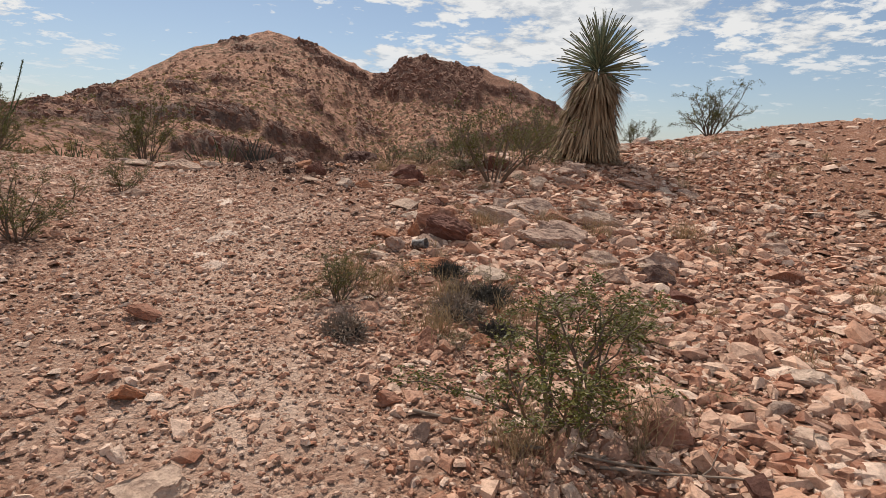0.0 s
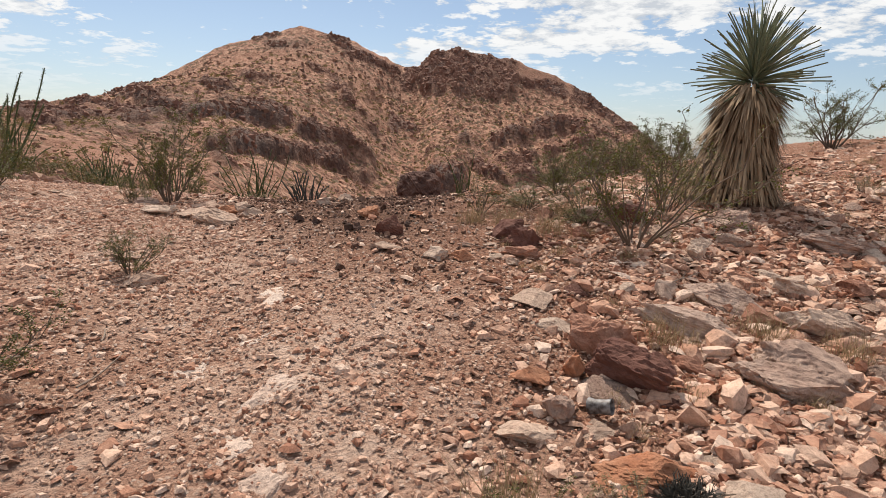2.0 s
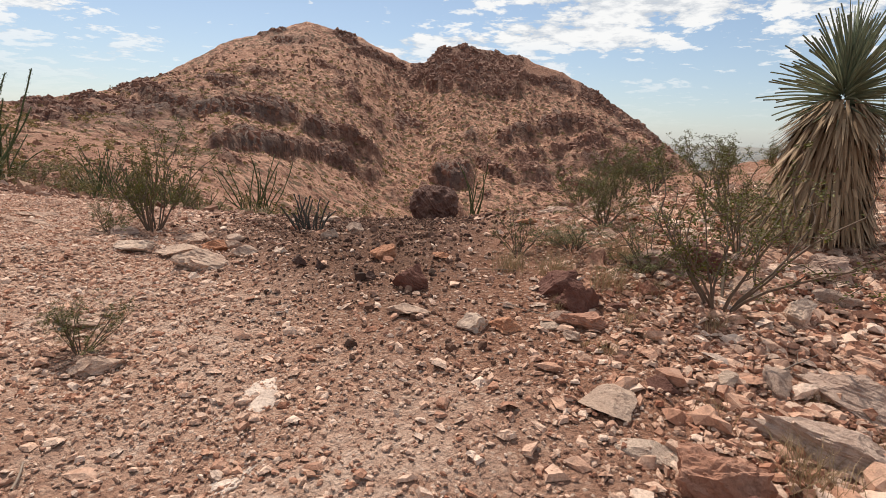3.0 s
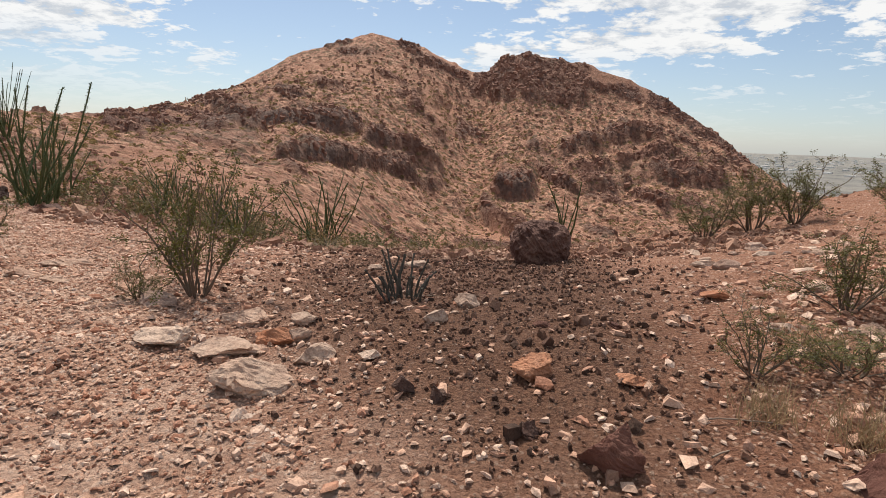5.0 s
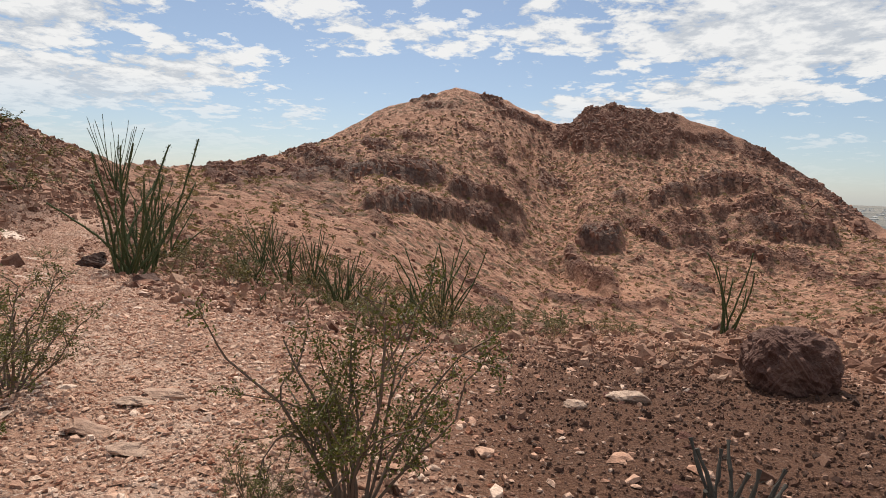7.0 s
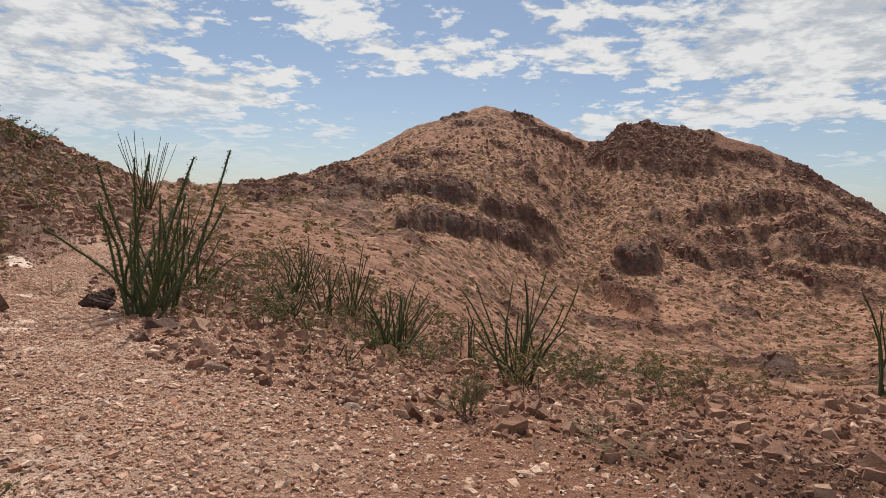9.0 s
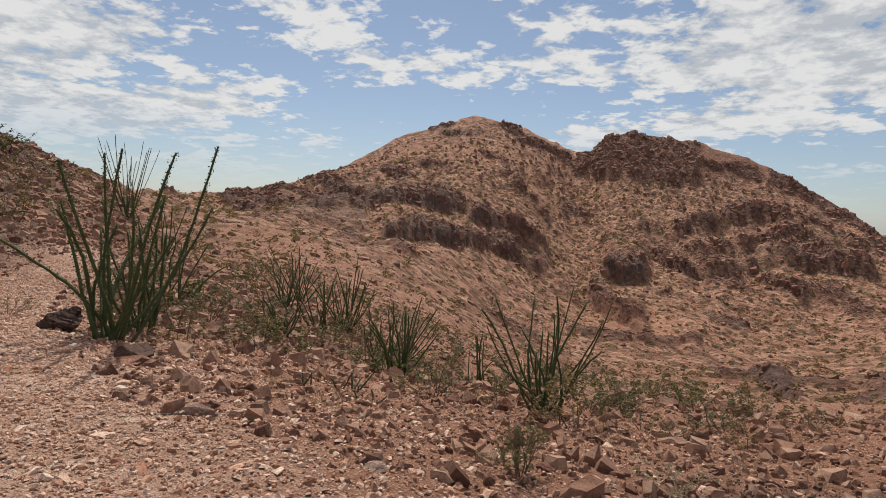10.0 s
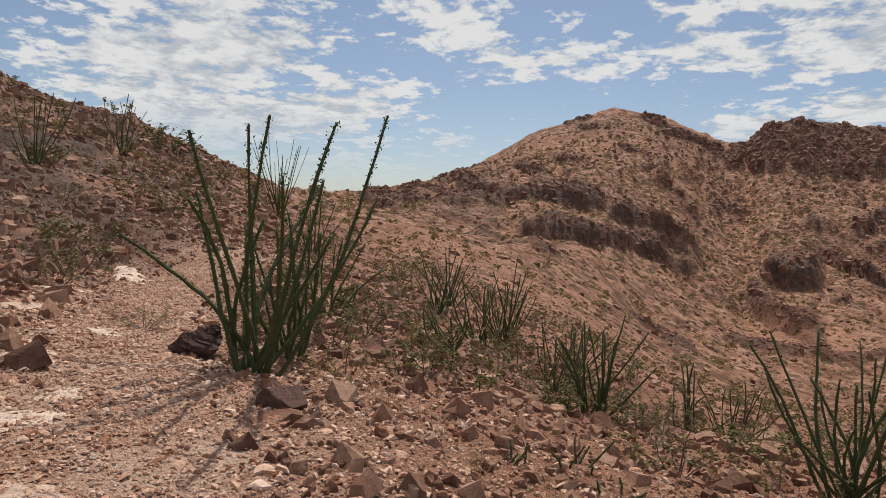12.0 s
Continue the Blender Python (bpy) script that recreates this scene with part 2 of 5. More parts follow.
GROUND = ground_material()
GRAVEL = stone_material("gravel", [(0.24, 0.088, 0.050), (0.39, 0.175, 0.105), (0.47, 0.25, 0.162), (0.55, 0.34, 0.24), (0.65, 0.47, 0.36)], 22.0, per_island=True)
PALE_GRAVEL = stone_material("trail_gravel", [(0.31, 0.132, 0.078), (0.49, 0.262, 0.172), (0.60, 0.365, 0.255), (0.68, 0.455, 0.335), (0.77, 0.58, 0.46)], 22.0, per_island=True, vein=(0.62, 0.45, 0.35))
PALE_ROCK = stone_material("pale_pink_rock", [(0.40, 0.25, 0.18), (0.49, 0.34, 0.255), (0.58, 0.435, 0.34)], 16.0, vein=(0.62, 0.48, 0.38))
WORN_ROCK = stone_material("worn_bedrock", [(0.58, 0.41, 0.32), (0.70, 0.55, 0.45)], 9.0, vein=(0.78, 0.66, 0.57))
RED_ROCK = stone_material("red_rock", [(0.25, 0.105, 0.066), (0.33, 0.15, 0.095), (0.41, 0.215, 0.145)], 14.0, vein=(0.50, 0.32, 0.24))
ORANGE_ROCK = stone_material("orange_rock", [(0.38, 0.155, 0.080), (0.45, 0.21, 0.12)], 14.0, vein=(0.55, 0.34, 0.22))
MAROON_ROCK = stone_material("maroon_rock", [(0.13, 0.055, 0.042), (0.19, 0.085, 0.062)], 9.0, vein=(0.34, 0.17, 0.12))
BOULDER_ROCK = stone_material("brown_boulder", [(0.105, 0.055, 0.044), (0.16, 0.085, 0.066)], 9.0, vein=(0.30, 0.19, 0.145))
DARK_ROCK = stone_material("dark_varnished_rock", [(0.045, 0.030, 0.026), (0.085, 0.050, 0.040), (0.12, 0.07, 0.055)], 14.0, vein=(0.16, 0.09, 0.07))
GREY_ROCK = stone_material("grey_pink_rock", [(0.35, 0.225, 0.172), (0.46, 0.325, 0.255)], 12.0, vein=(0.60, 0.47, 0.38))
SCREE = stone_material("scree", [(0.11, 0.050, 0.032), (0.21, 0.100, 0.065), (0.31, 0.165, 0.108), (0.44, 0.28, 0.195)], 14.0, per_island=True, vein=(0.42, 0.28, 0.21))
BURNT_LUMP = stone_material("charred_lump", [(0.035, 0.021, 0.015), (0.10, 0.050, 0.033), (0.18, 0.095, 0.062), (0.40, 0.25, 0.18)], 22.0, per_island=True, vein=(0.16, 0.09, 0.065))
CRAG = stone_material("crag_rock", [(0.13, 0.060, 0.043), (0.21, 0.102, 0.072), (0.30, 0.160, 0.115)], 1.6, per_island=True, vein=(0.33, 0.19, 0.135))
BARK = plant_material("grey_brown_bark", [(0.10, 0.070, 0.050), (0.19, 0.145, 0.11)], 0.9)
DEAD_WOOD = plant_material("weathered_dead_wood", [(0.17, 0.125, 0.095), (0.33, 0.26, 0.205)], 0.9)
CREOSOTE = plant_material("creosote_leaf", [(0.060, 0.062, 0.012), (0.105, 0.105, 0.020), (0.18, 0.165, 0.040)], 0.5, through_light=0.25)
DRY_LEAF = plant_material("dusty_leaf", [(0.12, 0.105, 0.05), (0.20, 0.165, 0.08), (0.28, 0.22, 0.12)], 0.8, through_light=0.15)
WAND = plant_material("ocotillo_bark", [(0.048, 0.062, 0.024), (0.088, 0.104, 0.042)], 0.8)
WAND_LEAF = plant_material("ocotillo_leaf", [(0.036, 0.056, 0.016), (0.068, 0.094, 0.028)], 0.6, through_light=0.2)
YUCCA = plant_material("yucca_leaf", [(0.12, 0.15, 0.09), (0.21, 0.24, 0.15), (0.36, 0.37, 0.25)], 0.36, through_light=0.15)
THATCH = plant_material("dead_yucca_leaf", [(0.15, 0.092, 0.052), (0.29, 0.195, 0.115), (0.44, 0.325, 0.21)], 0.85)
STRAW = plant_material("dry_grass", [(0.26, 0.18, 0.10), (0.42, 0.31, 0.18)], 0.85, through_light=0.2)
CHARRED = plant_material("charred_stem", [(0.045, 0.040, 0.034), (0.10, 0.092, 0.075)], 0.9)
SCRUB = plant_material("hillside_scrub", [(0.13, 0.10, 0.040), (0.22, 0.165, 0.070), (0.34, 0.245, 0.115)], 0.85, through_light=0.25)
TIN, tin_tree, tin_shader = material("dull_tin", 0.6)
tin_shader.inputs["Metallic"].default_value = 0.35
tin_noise = texture(tin_tree, "ShaderNodeTexNoise", tin_tree.nodes.new("ShaderNodeTexCoord").outputs["Object"], Scale=40.0, Detail=4.0)
tin_tree.links.new(ramp(tin_tree, [(0.35, (0.06, 0.045, 0.038)), (0.65, (0.26, 0.25, 0.245))], tin_noise.outputs[0]), tin_shader.inputs["Base Color"])
PLASTER, plaster_tree, plaster_shader = material("far_plaster", 0.9)
plaster_tree.links.new(ramp(plaster_tree, [(0, (0.40, 0.39, 0.38)), (1, (0.75, 0.74, 0.72))], plaster_tree.nodes.new("ShaderNodeNewGeometry").outputs["Random Per Island"]), plaster_shader.inputs["Base Color"])


# ---- shape helpers ----
def hashed(ix, iy, seed):
    v = np.sin(ix * 127.1 + iy * 311.7 + seed * 74.7) * 43758.5453
    return v - np.floor(v)


def value_noise(x, y, seed=0):
    ix, iy = np.floor(x), np.floor(y)
    u, v = x - ix, y - iy
    u, v = u * u * (3 - 2 * u), v * v * (3 - 2 * v)
    a = hashed(ix, iy, seed) * (1 - u) + hashed(ix + 1, iy, seed) * u
    b = hashed(ix, iy + 1, seed) * (1 - u) + hashed(ix + 1, iy + 1, seed) * u
    return a * (1 - v) + b * v


def fbm(x, y, octaves=4, seed=0, ridged=False):
    total, amp, norm = 0.0, 1.0, 0.0
    for k in range(octaves):
        n = value_noise(x * 2.03 ** k + 17.3 * k, y * 2.03 ** k - 9.1 * k, seed + k)
        if ridged:
            n = 1 - np.abs(2 * n - 1)
        total, norm, amp = total + amp * n, norm + amp, amp * 0.52
    return total / norm


def smooth(a, b, x):
    t = np.clip((x - a) / (b - a), 0, 1)
    return t * t * (3 - 2 * t)


def mesh_from(name, verts, faces, mat, flat=True):
    """A mesh from arrays: verts (n, 3), faces (m, 3 or 4)."""
    verts, faces = np.asarray(verts, np.float32), np.asarray(faces, np.int32)
    me = bpy.data.meshes.new(name)
    k = faces.shape[1]
    me.vertices.add(len(verts))
    me.vertices.foreach_set("co", verts.ravel())
    me.loops.add(faces.size)
    me.loops.foreach_set("vertex_index", faces.ravel())
    me.polygons.add(len(faces))
    me.polygons.foreach_set("loop_start", np.arange(0, faces.size, k, dtype=np.int32))
    me.polygons.foreach_set("loop_total", np.full(len(faces), k, np.int32))
    me.polygons.foreach_set("use_smooth", np.full(len(faces), not flat))
    me.update(calc_edges=True)
    me.materials.append(mat)
    return me


class Pile:
    """Collects many small triangle shapes for one joined mesh."""

    def __init__(self):
        self.v, self.f, self.n = [], [], 0

    def add(self, verts, faces):
        self.v.append(np.asarray(verts))
        self.f.append(np.asarray(faces) + self.n)
        self.n += len(verts)

    def mesh(self, name, mat, flat=True):
        return mesh_from(name, np.concatenate(self.v), np.concatenate(self.f), mat, flat)


def part(name, me, parent, label="", m=None, kind=""):
    ob = new(name, me)
    ob.parent = parent
    if m is not None:
        ob.matrix_basis = m
    return tagged(ob, label=label, kind=kind)


def spread(shape, where, turn, size, tilt=None):
    """Copies of shape = (verts, faces) at points (n,3), turned about z, scaled (n,3), leaned by tilt (n,2); as arrays."""
    v, f = shape
    n = len(where)
    p = v[None] * size[:, None, :]
    if tilt is not None:
        for axis, other in ((0, 2), (1, 2)):
            c, s = np.cos(tilt[:, axis])[:, None], np.sin(tilt[:, axis])[:, None]
            a, b = p[..., axis] * c - p[..., other] * s, p[..., axis] * s + p[..., other] * c
            p = p.copy()
            p[..., axis], p[..., other] = a, b
    c, s = np.cos(turn)[:, None], np.sin(turn)[:, None]
    q = np.stack([p[..., 0] * c - p[..., 1] * s, p[..., 0] * s + p[..., 1] * c, p[..., 2]], -1) + where[:, None, :]
    return q.reshape(-1, 3), (f[None] + (np.arange(n) * len(v))[:, None, None]).reshape(-1, f.shape[1])


def tube(points, radii, sides=5):
    """A tapered tube along points, as triangles."""
    p = np.asarray(points, float)
    d = np.gradient(p, axis=0)
    d /= np.linalg.norm(d, axis=1, keepdims=True) + 1e-9
    side = np.cross(d, [0.31, 0.2, 0.93])
    side /= np.linalg.norm(side, axis=1, keepdims=True) + 1e-9
    up = np.cross(d, side)
    a = np.linspace(0, 2 * math.pi, sides, endpoint=False)
    r = np.asarray(radii)[:, None, None]
    v = (p[:, None] + r * (np.cos(a)[None, :, None] * side[:, None] + np.sin(a)[None, :, None] * up[:, None])).reshape(-1, 3)
    f = []
    for i in range(len(p) - 1):
        for j in range(sides):
            a0, a1 = i * sides + j, i * sides + (j + 1) % sides
            f += [(a0, a1, a1 + sides), (a0, a1 + sides, a0 + sides)]
    v = np.concatenate([v, p[-1:]])
    f += [((len(p) - 1) * sides + j, (len(p) - 1) * sides + (j + 1) % sides, len(v) - 1) for j in range(sides)]
    return v, np.array(f)


def rock_shape(seed, level, size, cuts=9, rough=0.05, flat_top=None):
    """A broken stone: a ball shorn by random planes, with a grainy skin. Sits with its base near z = 0."""
    rng = np.random.default_rng(seed)
    bm = bmesh.new()
    bmesh.ops.create_icosphere(bm, subdivisions=max(level, 1), radius=1.0)
    v = np.array([p.co[:] for p in bm.verts])
    f = np.array([[q.index for q in face.verts] for face in bm.faces])
    bm.free()
    v = 0.35 * v + 0.65 * v / (np.abs(v) ** 5).sum(1, keepdims=True) ** 0.2
    for k in range(cuts):
        n = rng.normal(size=3)
        n /= np.linalg.norm(n)
        o = rng.uniform(0.45, 0.9)
        v -= np.maximum(v @ n - o, 0)[:, None] * n
    if flat_top:
        v[:, 2] = np.minimum(v[:, 2], flat_top + 0.06 * v[:, 0])
    if level > 2:
        layer = np.sin(v[:, 2] * 9 + 2.5 * fbm(v[:, 0] * 2, v[:, 1] * 2, 2, seed % 31))
        v[:, :2] *= (1 + 0.05 * layer)[:, None]
    grain = fbm(v[:, 0] * 3.1 + v[:, 2] * 2.3 + seed, v[:, 1] * 3.1 - v[:, 2] * 1.7, 3, seed % 50) - 0.5
    v *= 1 + (rough * 2 * grain)[:, None]
    if level > 3:
        fine = fbm(v[:, 0] * 5 + v[:, 2] * 6 - seed, v[:, 1] * 5 + v[:, 2] * 4, 4, seed % 47, True) - 0.6
        v *= 1 + (0.24 * fine)[:, None]
    v = v * np.array(size) / np.maximum(np.abs(v).max(0), 1e-6) / 2
    tall = (v[:, 2] - v[:, 2].min()) / np.ptp(v[:, 2])
    v[:, :2] *= (1.1 - 0.34 * tall + 0.16 * np.maximum(0.5 - tall, 0))[:, None]
    v[:, 2] -= v[:, 2].min() * 0.5
    return v, f


def chip_shape(seed, flat):
    """A sharp flat flake of stone with four or five uneven sides, 10 or 13 triangles."""
    rng = np.random.default_rng(seed)
    n = 5 - seed % 2
    a = np.linspace(0, 6.283, n + 1)[:-1] + rng.uniform(-0.5, 0.5, n)
    r = 0.5 * rng.uniform(0.6, 1.15, n)
    low = np.stack([r * np.cos(a), r * np.sin(a) * rng.uniform(0.55, 0.9), np.full(n, -0.25 * flat)], -1)
    top = low * rng.uniform(0.42, 0.9, (n, 1)) + [rng.uniform(-0.08, 0.08), rng.uniform(-0.08, 0.08), 0]
    top[:, 2] = flat * (0.5 + 0.5 * rng.uniform(-1, 1) * top[:, 0] + 0.5 * rng.uniform(-1, 1) * top[:, 1] + rng.uniform(-0.2, 0.2, n))
    f = [(i, (i + 1) % n, n + (i + 1) % n) for i in range(n)] + [(i, n + (i + 1) % n, n + i) for i in range(n)] + [(n, n + i, n + i + 1) for i in range(1, n - 1)]
    return np.concatenate([low, top]), np.array(f)


def block_shape(seed, tall):
    """A craggy block: an uneven six-sided prism with a stepped, tilted top, 16 triangles."""
    rng = np.random.default_rng(seed)
    a = np.linspace(0, 6.283, 7)[:-1] + rng.uniform(-0.35, 0.35, 6)
    r = 0.5 * rng.uniform(0.75, 1.15, 6)
    low = np.stack([r * np.cos(a), r * np.sin(a), np.full(6, -0.5 * tall)], -1)
    top = low * rng.uniform(0.72, 1.02, (6, 1))
    top[:, 2] = tall * (0.42 + 0.35 * rng.uniform(-1, 1) * top[:, 0] + 0.4 * rng.uniform(-0.3, 1) * top[:, 1] + rng.uniform(-0.14, 0.14, 6))
    f = [(i, (i + 1) % 6, 6 + (i + 1) % 6) for i in range(6)] + [(i, 6 + (i + 1) % 6, 6 + i) for i in range(6)] + [(6, 7, 8), (6, 8, 9), (6, 9, 10), (6, 10, 11)]
    return np.concatenate([low, top]), np.array(f)


# ---- the lie of the land ----
RELIEF = (
    (-0.02, -0.24, -0.69, -0.66, -0.78, -1.28, -0.69, -0.06, 0.06),
    (0.02, -0.06, -0.23, -0.21, 0.13, 0.40, 0.13, 0.11, 0.12),
    (0.13, 0.10, 0.06, -0.04, -0.33, -0.33, -0.41, 0.02, 0.20),
    (0.24, 0.14, 0.11, 0.17, 0.11, 0.41, -0.21, -0.02, 0.54),
    (0.15, -0.06, -0.14, 0.05, -0.25, 0.09, 0.43, 0.18, 0.68),
    (-0.04, 0.16, 0.09, -0.01, 0.12, -0.13, 0.20, 0.09, 0.54),
    (-0.17, -0.06, -0.21, -0.44, -0.28, -0.14, 0.01, 0.25, 0.61),
    (0.00, -0.24, -0.51, -0.10, -0.11, -0.13, 0.19, 0.35, 0.29),
    (0.08, -0.24, -0.45, -0.25, -0.59, -0.58, -0.10, 0.11, 0.05),
    (-0.22, -1.40, -1.98, -1.41, -1.27, -0.73, -0.20, -0.01, 0.00),
)
HUB = (-3.2, 5.5, 2.3)
# skyline seen from the hub: bearing, height angle, distance
SKYLINE = (
    (-180, -6, 60), (-130, 1, 60), (-100, 8, 60), (-66, 8.1, 56), (-62.6, 6.6, 55), (-56, 5.1, 56), (-53, 3.8, 56), (-49.5, 2.4, 56), (-46.3, 0.85, 60),
    (-39.6, 0.75, 140), (-35.5, 1.45, 165), (-31, 2.9, 180), (-27, 4.9, 190), (-24, 6.85, 193), (-20.8, 7.9, 194), (-16.3, 9.4, 195),
    (-11.2, 8.3, 195), (-6.7, 6.2, 197), (-4.9, 6.25, 197), (-3.6, 7.45, 196), (-1.5, 7.8, 196), (4.7, 6.85, 196), (9.8, 4.9, 194),
    (15.7, 1.3, 190), (20.3, -1.85, 180), (26.4, -5.5, 150), (33, -8.5, 70), (45, -8, 55), (100, -9, 60), (180, -6, 60),
)
# foot of the far slope: bearing, height angle at 22 m, steepness
FOOT = (
    (-180, -3, 1.0), (-90, 4.0, 1.0), (-62, 1.2, 1.0), (-53, -1.0, 1.0), (-45, -3.6, 0.9), (-34, -7.8, 0.75), (-24, -10.2, 1.3), (-13.7, -13.6, 2.4),
    (-3.8, -15.0, 3.4), (9, -14.2, 4.0), (15, -13.4, 3.6), (24, -10.0, 3.0), (30, -6.5, 2.0), (40, -2.5, 1.5), (70, -3, 1.2), (180, -3, 1.0),
)
# rock ledges on the far slopes: foot line as (bearing, height angle) pairs, band height in degrees, rise in metres
LEDGES = (
    (((-5.0, 4.9), (-4.5, 4.4), (-2.3, 3.8), (0.4, 3.3), (3.9, 3.6), (4.6, 4.6)), 6.5, 6.0),
    (((4.0, 5.1), (8.9, 4.1), (12.9, 1.9), (16.2, 0.0), (20.0, -3.0)), 2.8, 2.2),
    (((-31.5, 1.3), (-28.0, 1.3), (-22.8, 1.3), (-17.0, -0.2)), 1.3, 2.8),
    (((-39.5, -0.6), (-33.0, -1.2), (-26.0, -1.6)), 1.8, 2.0),
    (((-36.0, 0.7), (-30.0, 0.35)), 0.6, 0.9),
    (((-25.0, -2.0), (-19.3, -3.2), (-14.4, -3.3), (-8.7, -5.2)), 1.4, 3.0),
    (((-16.8, -1.1), (-11.1, -3.2), (-8.9, -4.6)), 1.0, 3.0),
    (((-12.6, 2.6), (-10.8, 0.7), (-8.8, -0.6)), 1.5, 3.0),
    (((-0.6, -2.3), (3.3, -5.0), (6.9, -4.4), (10.8, -3.3), (15.0, -3.7), (17.5, -3.8)), 2.5, 4.0),
    (((2.6, -1.7), (6.0, -0.5), (10.2, -0.1), (12.0, -1.0)), 1.8, 3.0),
    (((12.4, 0.4), (17.0, -2.4)), 1.4, 2.4),
    (((-3.6, -6.1), (0.2, -6.4)), 2.3, 5.0),
    (((-4.6, -7.6), (-2.7, -9.6), (0.2, -10.8)), 1.9, 3.6),
    (((-21.6, 4.1), (-18.8, 3.8)), 0.6, 1.4),
    (((-13.9, 3.4), (-11.2, 3.4)), 0.7, 1.6),
    (((-19.4, 7.4), (-15.8, 7.6)), 0.9, 1.4),
    (((-11.9, 7.5), (-6.5, 5.3)), 0.8, 1.6),
    (((9.3, -4.9), (12.9, -6.5)), 1.0, 2.2),
    (((-8.2, -6.6), (-5.6, -8.0)), 0.8, 1.6),
    (((-26.0, 3.2), (-22.6, 3.0)), 0.6, 1.2),
    (((3.4, -11.7), (8.4, -13.4), (11.0, -14.0)), 0.9, 1.3),
    (((-70.0, 5.4), (-63.0, 5.2), (-57.0, 4.0)), 1.8, 0.9),
    (((-66.0, 2.6), (-58.0, 2.4)), 0.9, 0.6),
)
TRAIL = ((0.3, -5), (0, -2), (-0.8, 2.2), (-1.75, 4.5), (-3.7, 6.3), (-5.4, 8.1), (-7.6, 10.2), (-9.6, 11.5), (-12, 12.8), (-14.4, 14.8), (-17, 18), (-24, 24), (-32, 31))


def along(line, x, y):
    """Distance of points to a broken line."""
    best = np.full(np.shape(x), 1e9)
    for (ax, ay), (bx, by) in zip(line, line[1:]):
        dx, dy = bx - ax, by - ay
        t = np.clip(((x - ax) * dx + (y - ay) * dy) / (dx * dx + dy * dy), 0, 1)
        best = np.minimum(best, np.hypot(x - ax - t * dx, y - ay - t * dy))
    return best


def near_height(x, y):
    z = 1.1138 - 0.0252 * x - 0.0199 * y
    for j, row in enumerate(RELIEF):
        for i, amount in enumerate(row):
            z = z + amount * np.exp(-((x + 15 - i * 3.008) ** 2 + (y + 3 - j * 3.008) ** 2) / 14.34)
    return z


